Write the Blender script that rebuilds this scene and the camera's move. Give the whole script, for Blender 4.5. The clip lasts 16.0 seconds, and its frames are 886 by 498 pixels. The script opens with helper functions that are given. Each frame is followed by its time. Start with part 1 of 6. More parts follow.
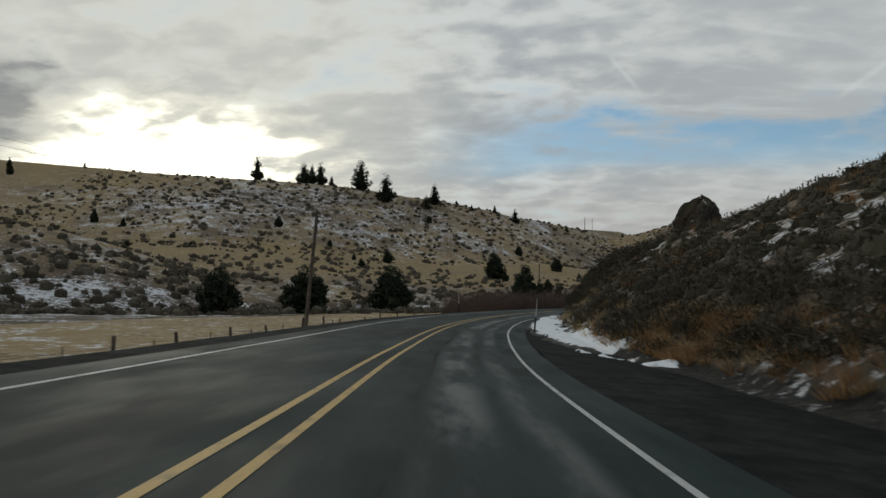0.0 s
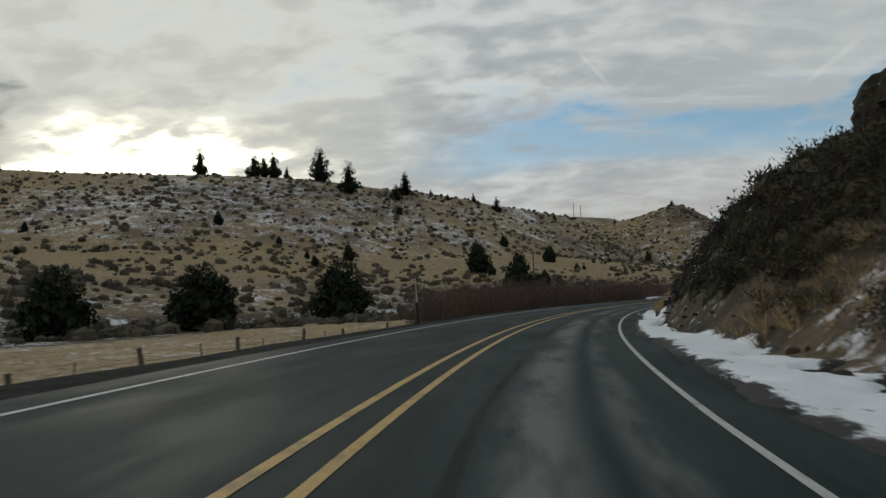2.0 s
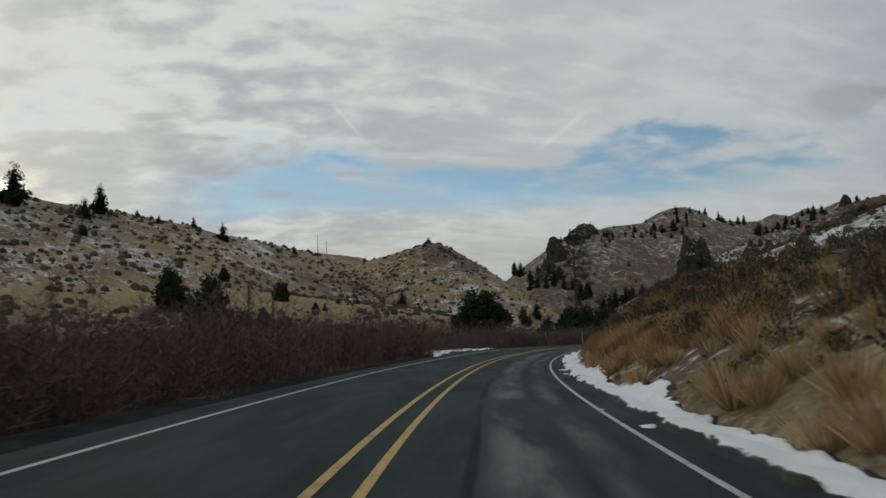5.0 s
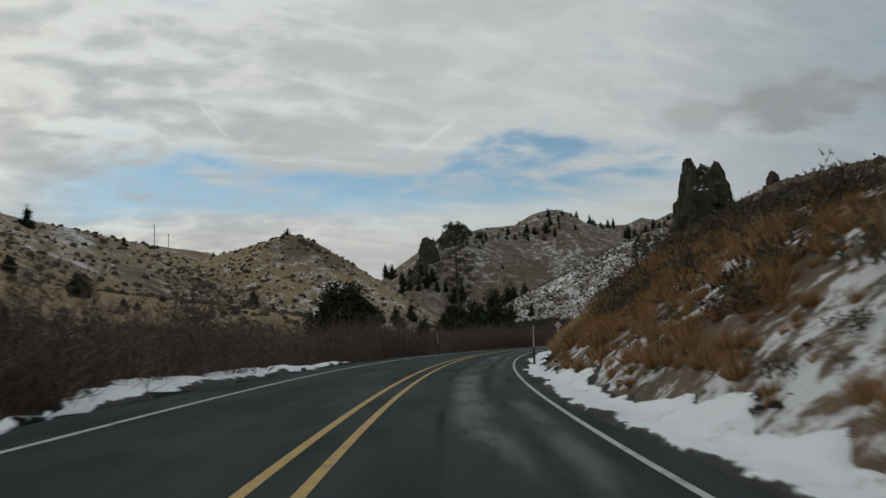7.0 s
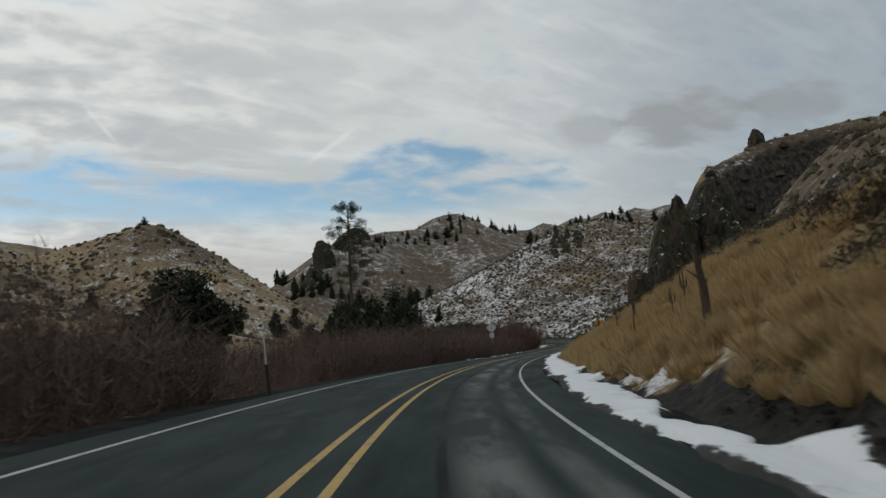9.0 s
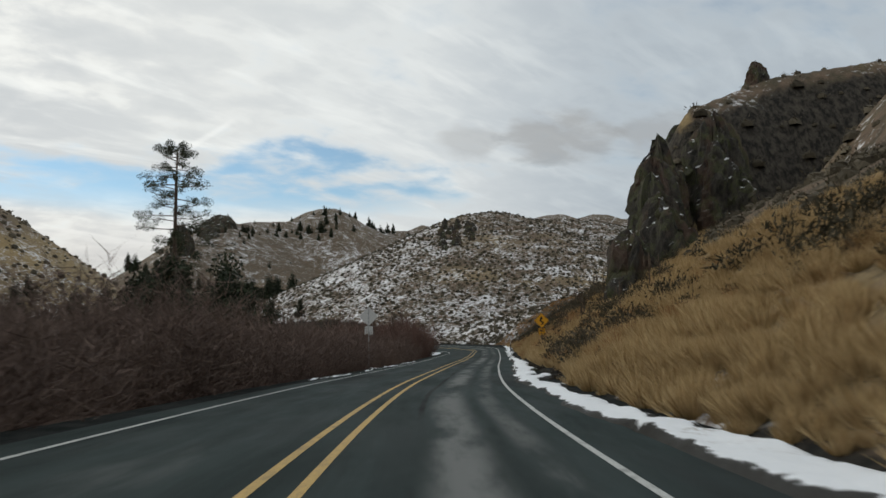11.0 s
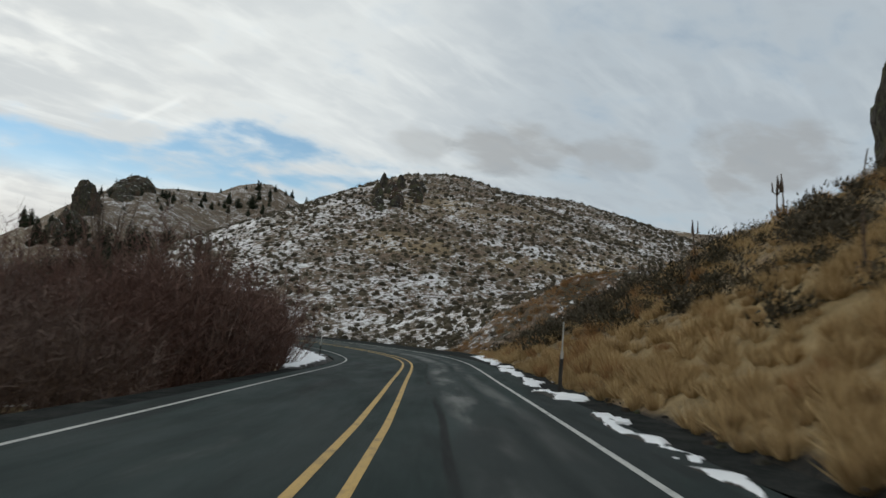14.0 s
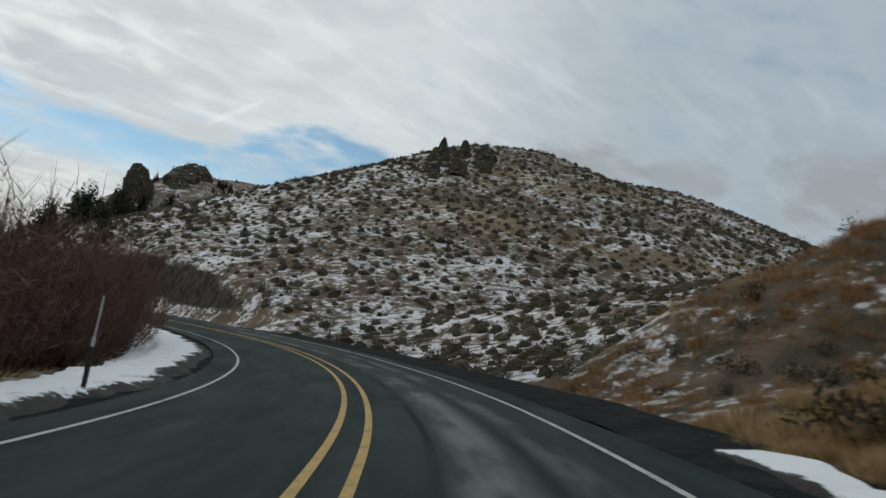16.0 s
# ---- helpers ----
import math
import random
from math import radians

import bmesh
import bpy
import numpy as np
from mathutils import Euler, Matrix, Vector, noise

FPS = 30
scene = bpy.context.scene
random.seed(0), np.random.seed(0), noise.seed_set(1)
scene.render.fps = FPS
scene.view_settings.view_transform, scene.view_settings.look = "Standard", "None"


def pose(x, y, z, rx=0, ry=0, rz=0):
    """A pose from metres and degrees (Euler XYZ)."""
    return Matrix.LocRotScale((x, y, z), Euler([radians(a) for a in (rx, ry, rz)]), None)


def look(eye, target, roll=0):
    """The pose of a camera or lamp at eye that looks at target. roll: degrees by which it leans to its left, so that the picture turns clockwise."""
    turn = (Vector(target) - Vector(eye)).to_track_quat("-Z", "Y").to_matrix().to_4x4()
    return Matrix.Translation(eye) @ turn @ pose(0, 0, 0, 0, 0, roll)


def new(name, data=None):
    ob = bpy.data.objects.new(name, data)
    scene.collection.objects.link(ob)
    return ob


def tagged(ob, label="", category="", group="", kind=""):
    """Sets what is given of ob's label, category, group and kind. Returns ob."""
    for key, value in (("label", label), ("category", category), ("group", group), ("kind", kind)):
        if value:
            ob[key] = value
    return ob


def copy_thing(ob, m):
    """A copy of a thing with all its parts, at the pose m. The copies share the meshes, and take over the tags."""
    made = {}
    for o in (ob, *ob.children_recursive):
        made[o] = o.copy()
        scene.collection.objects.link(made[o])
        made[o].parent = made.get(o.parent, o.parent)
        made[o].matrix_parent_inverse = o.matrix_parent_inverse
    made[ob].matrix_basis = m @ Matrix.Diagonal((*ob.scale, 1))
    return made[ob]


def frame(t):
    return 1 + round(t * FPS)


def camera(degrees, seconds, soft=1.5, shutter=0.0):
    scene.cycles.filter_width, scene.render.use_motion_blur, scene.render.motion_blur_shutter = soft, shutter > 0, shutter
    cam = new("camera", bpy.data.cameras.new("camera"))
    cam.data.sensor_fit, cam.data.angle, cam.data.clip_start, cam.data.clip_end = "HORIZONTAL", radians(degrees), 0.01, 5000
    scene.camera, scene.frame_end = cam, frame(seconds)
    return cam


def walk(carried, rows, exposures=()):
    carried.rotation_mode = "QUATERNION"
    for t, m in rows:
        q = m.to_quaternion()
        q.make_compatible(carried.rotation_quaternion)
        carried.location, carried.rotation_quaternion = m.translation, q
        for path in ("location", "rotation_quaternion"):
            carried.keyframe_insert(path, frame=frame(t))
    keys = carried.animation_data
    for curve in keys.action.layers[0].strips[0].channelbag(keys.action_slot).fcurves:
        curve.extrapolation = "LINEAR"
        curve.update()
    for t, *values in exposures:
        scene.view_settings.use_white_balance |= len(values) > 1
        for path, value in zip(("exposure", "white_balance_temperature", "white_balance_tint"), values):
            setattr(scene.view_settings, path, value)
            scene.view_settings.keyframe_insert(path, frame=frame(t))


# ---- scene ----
cam = camera(56.2, 16.0, soft=1.5, shutter=0.2)
METRES, EYE, TILT, LEAN, TURN = 390.0, 1.35, 4.3, -0.5, 0.0
ROWS = [
    (0.0, 0.00003, 0.00000, 0.0000, 0.00, 0.00, -0.00),
    (0.5, 0.00035, 0.03210, -0.0024, -0.29, 0.12, 0.21),
    (1.0, 0.00122, 0.06420, -0.0048, -0.51, -0.03, 1.07),
    (1.5, 0.00270, 0.09620, -0.0069, -0.86, 0.12, 2.31),
    (2.0, 0.00513, 0.12809, -0.0089, -1.44, 0.12, 2.80),
    (2.5, 0.00828, 0.15649, -0.0106, -4.35, -0.07, 2.78),
    (3.0, 0.01252, 0.18421, -0.0120, -7.96, 0.29, 2.45),
    (3.5, 0.01830, 0.21260, -0.0137, -12.20, 1.74, 2.66),
    (4.0, 0.02545, 0.24031, -0.0153, -13.22, 2.35, 2.37),
    (4.5, 0.03347, 0.26728, -0.0169, -15.96, 2.59, 1.84),
    (7.0, 0.08783, 0.40120, -0.0262, -27.57, 2.91, 1.69),
    (7.5, 0.10299, 0.43028, -0.0279, -30.18, 2.95, 1.20),
    (8.0, 0.11809, 0.45785, -0.0300, -30.84, 3.10, 0.56),
    (8.5, 0.13433, 0.48571, -0.0317, -33.35, 3.26, 0.84),
    (9.0, 0.15130, 0.51230, -0.0335, -34.59, 3.33, 1.92),
    (9.5, 0.16926, 0.53930, -0.0354, -36.42, 3.48, 1.79),
    (12.0, 0.27497, 0.66194, -0.0450, -46.24, 3.58, -3.22),
    (12.5, 0.29932, 0.68538, -0.0467, -46.40, 3.50, -3.95),
    (13.0, 0.32256, 0.70803, -0.0485, -46.53, 3.54, -4.44),
    (13.5, 0.34629, 0.73059, -0.0500, -46.82, 3.46, -5.08),
    (14.0, 0.37149, 0.75419, -0.0515, -47.72, 4.03, -6.66),
    (14.5, 0.39516, 0.77658, -0.0529, -47.87, 4.29, -8.02),
    (15.0, 0.41854, 0.79840, -0.0542, -47.93, 4.44, -8.94),
    (15.5, 0.44182, 0.82007, -0.0555, -47.48, 4.75, -9.67),
    (16.0, 0.46389, 0.84195, -0.0569, -43.56, 4.36, -10.36),
]
EXPOSURES = [(0.0, -0.16, 6400, 4), (2.5, -0.13, 6430, 4), (3.5, -0.07, 6450, 4), (4.5, -0.06, 6480, 4), (7.0, 0.03, 6550, 4), (9.0, 0.14, 6500, 5), (12.0, 0.63, 6640, 6), (14.0, 0.52, 6540, 5), (16.0, 0.36, 6350, 4)]
walk(cam, [(t, pose(0, 0, EYE, TILT, LEAN, TURN) @ pose(METRES * x, METRES * y, METRES * z, 90 + pitch, roll, yaw)) for t, x, y, z, yaw, pitch, roll in ROWS], EXPOSURES)

# ---- light ----
SUN_AZ, SUN_EL = -18.5, 11.5          # degrees: clockwise from +y, above the horizon
SUN_DIR = Vector((math.sin(radians(SUN_AZ)) * math.cos(radians(SUN_EL)), math.cos(radians(SUN_AZ)) * math.cos(radians(SUN_EL)), math.sin(radians(SUN_EL))))
sun = new("sun", bpy.data.lights.new("sun", "SUN"))
sun.data.energy, sun.data.angle, sun.data.color = 0.5, radians(14), (1.0, 0.9, 0.76)
sun.matrix_world = look(SUN_DIR * 200, (0, 0, 0))


class Nodes:
    """Short names for building node trees."""

    def __init__(self, tree):
        self.tree = tree

    def add(self, kind, **values):
        node = self.tree.nodes.new(kind)
        for key, value in values.items():
            if key == "inputs":
                for k, v in value.items():
                    if isinstance(v, bpy.types.NodeSocket):
                        self.tree.links.new(v, node.inputs[k])
                    else:
                        node.inputs[k].default_value = v
            else:
                setattr(node, key, value)
        return node

    def math(self, op, a, b=0.0, c=0.0, clamp=False):
        return self.add("ShaderNodeMath", operation=op, use_clamp=clamp, inputs={0: a, 1: b, 2: c}).outputs[0]

    def mix(self, f, a, b, blend="MIX"):
        n = self.add("ShaderNodeMix", data_type="RGBA", blend_type=blend, inputs={0: f, 6: a, 7: b})
        return n.outputs[2]

    def noise(self, vec, scale, detail=4.0, rough=0.55, distortion=0.0):
        return self.add("ShaderNodeTexNoise", inputs={"Vector": vec, "Scale": scale, "Detail": detail, "Roughness": rough, "Distortion": distortion}).outputs["Fac"]

    def step(self, v, lo, hi, a=0.0, b=1.0):
        return self.add("ShaderNodeMapRange", interpolation_type="SMOOTHSTEP", inputs={0: v, 1: lo, 2: hi, 3: a, 4: b}).outputs[0]

    def scaled(self, vec, xyz, rot=(0, 0, 0), loc=(0, 0, 0)):
        return self.add("ShaderNodeMapping", inputs={"Vector": vec, "Scale": xyz, "Rotation": rot, "Location": loc}).outputs[0]

    def ramp(self, v, stops):
        n = self.add("ShaderNodeValToRGB", inputs={0: v})
        els = n.color_ramp.elements
        while len(els) < len(stops):
            els.new(0.5)
        for e, (p, c) in zip(els, stops):
            e.position, e.color = p, (*c, 1)
        return n.outputs[0]


def make_world():
    """Sky over a broken winter cloud sheet, thin and glowing round the hidden sun, torn open to blue in the north-east."""
    world = bpy.data.worlds.new("sky")
    scene.world = world
    world.use_nodes = True
    n = Nodes(world.node_tree)
    n.tree.nodes.clear()
    way = n.add("ShaderNodeTexCoord").outputs["Generated"]
    sky = n.add("ShaderNodeTexSky", sky_type="NISHITA", sun_disc=False, sun_elevation=radians(SUN_EL), sun_rotation=radians(SUN_AZ), altitude=1200.0, air_density=1.0, dust_density=0.3).outputs[0]
    xyz = n.add("ShaderNodeSeparateXYZ", inputs={0: way})
    x, y, z = xyz.outputs
    inv = n.math("DIVIDE", 1.0, n.math("ADD", n.math("MAXIMUM", z, 0.0), 0.22))
    flat = n.add("ShaderNodeCombineXYZ", inputs={0: n.math("MULTIPLY", x, inv), 1: n.math("MULTIPLY", y, inv), 2: 0.0}).outputs[0]
    az = n.math("MULTIPLY", n.math("ARCTAN2", x, y), 57.2958)
    el = n.math("MULTIPLY", n.math("ARCSINE", z), 57.2958)
    near = n.math("MAXIMUM", n.add("ShaderNodeVectorMath", operation="DOT_PRODUCT", inputs={0: way, 1: tuple(SUN_DIR)}).outputs["Value"], 0.0)
    # cloud structure: rolls across the wind, ragged detail, slow veil
    wind = n.scaled(flat, (1.0, 1.0, 1.0), rot=(0, 0, radians(14)))
    rolls = n.noise(n.scaled(wind, (1.0, 1.7, 1.0)), 2.3, 6.0, 0.50, 0.35)
    rag = n.noise(n.scaled(wind, (1.0, 1.25, 1.0), loc=(4.0, 2.0, 0)), 7.5, 6.0, 0.52, 0.2)
    veil = n.noise(n.scaled(flat, (0.5, 0.75, 1.0), loc=(3.1, 1.7, 0)), 1.6, 3.0, 0.5)
    mass = n.math("ADD", n.math("ADD", n.math("MULTIPLY", rolls, 0.34), n.math("MULTIPLY", rag, 0.36)), n.math("MULTIPLY", veil, 0.30))
    # the tear
    ragged = n.math("MULTIPLY", n.math("SUBTRACT", n.math("ADD", n.math("MULTIPLY", rolls, 0.6), n.math("MULTIPLY", rag, 0.4)), 0.5), 21.0)
    el2 = n.math("ADD", el, n.math("MULTIPLY", ragged, 0.36))
    az2 = n.math("ADD", az, n.math("MULTIPLY", ragged, 1.2))
    tear = n.math("MULTIPLY", n.math("MULTIPLY", n.step(el2, 8.2, 11.0), n.step(el2, 15.0, 11.2)), n.math("MULTIPLY", n.step(az2, -6.0, 8.0), n.step(az2, 52.0, 32.0)))
    tear2 = n.math("MULTIPLY", n.math("MULTIPLY", n.step(el2, 12.0, 16.0), n.step(el2, 27.0, 19.0)), n.math("MULTIPLY", n.step(az2, 58.0, 70.0), n.step(az2, 100.0, 82.0)))
    open_sky = n.math("MAXIMUM", tear, n.math("MULTIPLY", tear2, 0.12))
    depth = n.math("SUBTRACT", mass, n.math("MULTIPLY", open_sky, 0.26))
    thick = n.step(depth, 0.20, 0.50)
    # tones: thin edges pale, thick middles grey
    tone = n.ramp(n.step(mass, 0.39, 0.61), [(0.0, (0.80, 0.79, 0.765)), (0.30, (0.67, 0.665, 0.655)), (0.62, (0.49, 0.50, 0.52)), (1.0, (0.37, 0.39, 0.425))])
    tone = n.mix(n.step(az, -5.0, 32.0, 0.0, 0.55), tone, n.mix(n.step(az, 25.0, 55.0), (0.57, 0.57, 0.57, 1), (0.47, 0.50, 0.54, 1)))
    streak = n.noise(n.scaled(flat, (1.0, 3.6, 1.0), rot=(0, 0, radians(-38)), loc=(1.0, 5.0, 0)), 2.6, 6.0, 0.55, 0.3)
    tone = n.mix(n.math("MULTIPLY", n.step(streak, 0.48, 0.72), n.step(az, 0.0, 30.0, 0.2, 0.68)), tone, (0.74, 0.74, 0.735, 1))
    tone = n.mix(n.step(el, 10.5, 6.0, 0.0, 0.55), tone, (0.47, 0.435, 0.42, 1))

    def puff(az0, el0, ra, re, amount):
        a = n.math("DIVIDE", n.math("SUBTRACT", az, az0), ra)
        e = n.math("DIVIDE", n.math("SUBTRACT", el, el0), re)
        d = n.math("ADD", n.math("ADD", n.math("MULTIPLY", a, a), n.math("MULTIPLY", e, e)), n.math("MULTIPLY", n.math("SUBTRACT", rag, 0.5), 4.0))
        return n.math("MULTIPLY", n.step(d, 1.45, 0.05), amount)

    tone = n.mix(n.step(az, 40.0, 58.0), tone, n.mix(1.0, tone, (0.58, 0.63, 0.69, 1), "MULTIPLY"))
    tone = n.mix(n.math("MULTIPLY", n.step(az, 12.0, 40.0), 0.5), tone, n.mix(n.step(az, 40.0, 60.0), (0.45, 0.47, 0.495, 1), (0.335, 0.365, 0.405, 1)))
    warm = n.math("MULTIPLY", n.step(near, 0.92, 0.995), 0.5)
    tone = n.mix(warm, tone, (0.80, 0.75, 0.65, 1))
    wide = n.math("DIVIDE", n.math("ADD", az, 18.5), 9.5)
    high = n.math("DIVIDE", n.math("SUBTRACT", el, 9.4), 4.0)
    disc = n.math("ADD", n.math("ADD", n.math("MULTIPLY", wide, wide), n.math("MULTIPLY", high, high)), n.math("MULTIPLY", n.math("SUBTRACT", n.math("ADD", n.math("MULTIPLY", rolls, 0.5), n.math("MULTIPLY", rag, 0.5)), 0.5), 6.0))
    glow = n.step(disc, 2.4, 0.0)
    core = n.step(disc, 1.1, 0.0)
    tone = n.mix(n.math("MULTIPLY", glow, n.step(mass, 0.62, 0.40, 0.45, 1.0)), tone, (1.15, 1.06, 0.88, 1))
    tone = n.mix(core, tone, (2.2, 2.05, 1.7, 1))
    blue = n.mix(0.05, n.mix(1.0, sky, (0.086, 0.096, 0.104, 1), "MULTIPLY"), (0.62, 0.64, 0.66, 1))
    total = n.mix(thick, blue, tone)
    for az0, el0, ra, re, amount in ((-31.5, 12.4, 6.5, 3.6, 0.85), (45.6, 14.4, 2.4, 1.2, 0.4), (51.8, 14.4, 3.8, 1.9, 0.68), (59.0, 14.3, 2.8, 1.6, 0.55), (69.0, 13.8, 4.8, 2.6, 0.68), (30.0, 5.2, 8.0, 1.5, 0.4)):
        total = n.mix(puff(az0, el0, ra, re, amount), total, (0.245, 0.245, 0.255, 1))
    # two old vapour trails
    for az0, el0, angle, half, width in ((12.4, 16.0, -50.0, 1.9, 0.22), (27.5, 14.6, 33.0, 2.6, 0.30)):
        ca, sa = math.cos(radians(angle)), math.sin(radians(angle))
        da, de = n.math("SUBTRACT", az, az0), n.math("SUBTRACT", el, el0)
        u = n.math("ABSOLUTE", n.math("ADD", n.math("MULTIPLY", da, ca), n.math("MULTIPLY", de, sa)))
        v = n.math("ABSOLUTE", n.math("SUBTRACT", n.math("MULTIPLY", de, ca), n.math("MULTIPLY", da, sa)))
        trail = n.math("MULTIPLY", n.math("MULTIPLY", n.step(u, half, half * 0.4), n.step(v, width, 0.02)), 0.32)
        total = n.mix(trail, total, (0.72, 0.72, 0.72, 1))
    back = n.add("ShaderNodeBackground", inputs={0: total, 1: 1.0})
    n.add("ShaderNodeOutputWorld", inputs={0: back.outputs[0]})


make_world()

# ---- plan: the road's line ----
# centre line every 25 m or so: x, y, z, bank (degrees, right side down)
ROAD = [
    (-3.0, -60.0, 0.9, 2.5), (-2.2, -25.0, 0.5, 3.4),
    (-1.68, -0.05, 0.16, 3.75), (-1.29, 25.33, 0.14, 4.2), (0.34, 49.79, 0.45, 3.8), (3.78, 72.55, 0.82, 2.8),
    (8.80, 94.05, 1.16, 2.4), (15.36, 115.11, 1.46, 2.7), (23.55, 136.3, 1.74, 3.2), (33.35, 157.83, 2.03, 3.8),
    (44.88, 179.47, 2.30, 4.5), (57.95, 200.9, 2.51, 3.8), (72.56, 221.66, 2.66, 2.9), (88.7, 241.4, 2.76, 1.9),
    (106.19, 260.09, 2.85, 1.0), (124.83, 277.86, 2.98, 0.0), (143.94, 295.31, 3.25, -0.9), (162.67, 312.84, 3.65, -2.3),
    (180.19, 329.64, 4.04, -4.0),
]


def extend_road():
    """The bend to the left past the end of the drive."""
    x, y, z, bank = ROAD[-1]
    head = radians(44.5)
    for i in range(9):
        turn = radians(BEND[i])
        x, y, z = x + 18 * math.sin(head - turn / 2), y + 18 * math.cos(head - turn / 2), z + RISE[i] * 18
        head -= turn
        ROAD.append((x, y, z, -5.0 if i < 6 else -3.0))


BEND = (7.0, 7.5, 8.0, 9.0, 10.0, 11.0, 12.0, 10.0, 8.0)
RISE = (0.015, 0.02, 0.025, 0.025, 0.025, 0.025, 0.02, 0.02, 0.02)
extend_road()


def spline(points, step):
    """Catmull-Rom through the points, resampled about every step metres."""
    p = np.array(points, float)
    p = np.vstack([2 * p[0] - p[1], p, 2 * p[-1] - p[-2]])
    out = []
    for i in range(1, len(p) - 2):
        m = max(2, int(np.linalg.norm(p[i + 1, :2] - p[i, :2]) / step))
        u = np.linspace(0, 1, m, endpoint=False)[:, None]
        a, b, c, d = p[i - 1], p[i], p[i + 1], p[i + 2]
        out.append(0.5 * (2 * b + (c - a) * u + (2 * a - 5 * b + 4 * c - d) * u ** 2 + (3 * b - a - 3 * c + d) * u ** 3))
    return np.vstack(out + [p[-2][None]])


LINE = spline(ROAD, 1.0)
_dxy = np.gradient(LINE[:, :2], axis=0)
TAN = _dxy / np.linalg.norm(_dxy, axis=1)[:, None]
RIGHT = np.stack([TAN[:, 1], -TAN[:, 0]], 1)
_len = np.concatenate([[0], np.cumsum(np.linalg.norm(np.diff(LINE[:, :2], axis=0), axis=1))])
S = _len - _len[np.argmin(np.abs(LINE[:, 1]))]     # 0 where the drive begins


def station(x, y):
    """Chainage s, offset n to the right, and the road's height and bank, for arrays of places."""
    x, y = np.ravel(x), np.ravel(y)
    s, n, z, b = (np.empty(len(x)) for _ in range(4))
    for k in range(0, len(x), 20000):
        q = slice(k, k + 20000)
        d2 = (x[q, None] - LINE[None, ::4, 0]) ** 2 + (y[q, None] - LINE[None, ::4, 1]) ** 2
        i = np.clip(np.argmin(d2, 1) * 4, 0, len(LINE) - 1)
        for _ in range(3):
            along = (x[q] - LINE[i, 0]) * TAN[i, 0] + (y[q] - LINE[i, 1]) * TAN[i, 1]
            i = np.clip(i + np.round(np.clip(along, -3, 3)).astype(int), 0, len(LINE) - 1)
        along = (x[q] - LINE[i, 0]) * TAN[i, 0] + (y[q] - LINE[i, 1]) * TAN[i, 1]
        s[q] = S[i] + along
        n[q] = (x[q] - LINE[i, 0]) * RIGHT[i, 0] + (y[q] - LINE[i, 1]) * RIGHT[i, 1]
        z[q], b[q] = np.interp(s[q], S, LINE[:, 2]), np.interp(s[q], S, LINE[:, 3])
    return s, n, z, b


def road_point(s, n, lift=0.0):
    """Place on the road's surface at chainage s and offset n."""
    s, n = np.asarray(s, float), np.asarray(n, float)
    x, y, z, b = (np.interp(s, S, LINE[:, k]) for k in range(4))
    rx, ry = np.interp(s, S, RIGHT[:, 0]), np.interp(s, S, RIGHT[:, 1])
    return np.stack([x + rx * n, y + ry * n, z - np.tan(np.radians(b)) * n + lift], -1)


# ---- plan: the land ----
def hashed(ix, iy, seed):
    v = np.sin(ix * 127.1 + iy * 311.7 + seed * 74.7) * 43758.5453
    return v - np.floor(v)


def value_noise(x, y, seed=0):
    ix, iy = np.floor(x), np.floor(y)
    fx, fy = x - ix, y - iy
    ux, uy = fx * fx * (3 - 2 * fx), fy * fy * (3 - 2 * fy)
    a, b, c, d = hashed(ix, iy, seed), hashed(ix + 1, iy, seed), hashed(ix, iy + 1, seed), hashed(ix + 1, iy + 1, seed)
    return (a + (b - a) * ux) * (1 - uy) + (c + (d - c) * ux) * uy


def fractal(x, y, size, octaves=4, seed=0):
    """-1 to 1, largest features about size metres."""
    v, amp, total = 0, 1.0, 0.0
    for o in range(octaves):
        v = v + amp * (value_noise(x / size * 2 ** o + 17.3 * o, y / size * 2 ** o - 9.1 * o, seed + o) * 2 - 1)
        total += amp
        amp *= 0.5
    return v / total


def smooth_max(a, b, r):
    h = np.clip(0.5 + 0.5 * (a - b) / r, 0, 1)
    return b + (a - b) * h + r * h * (1 - h)


def smooth_min(a, b, r):
    return -smooth_max(-a, -b, r)


def ridge(x, y, line, slope, rounding=8.0):
    """Height of a ridge whose crest runs along line (x, y, z) and falls off to both sides."""
    best = np.full(np.shape(x), -1e3)
    for (ax, ay, az), (bx, by, bz) in zip(line[:-1], line[1:]):
        dx, dy = bx - ax, by - ay
        u = np.clip(((x - ax) * dx + (y - ay) * dy) / (dx * dx + dy * dy), 0, 1)
        d = np.hypot(x - ax - u * dx, y - ay - u * dy)
        best = np.maximum(best, az + (bz - az) * u - slope * (np.sqrt(d * d + rounding ** 2) - rounding))
    return best


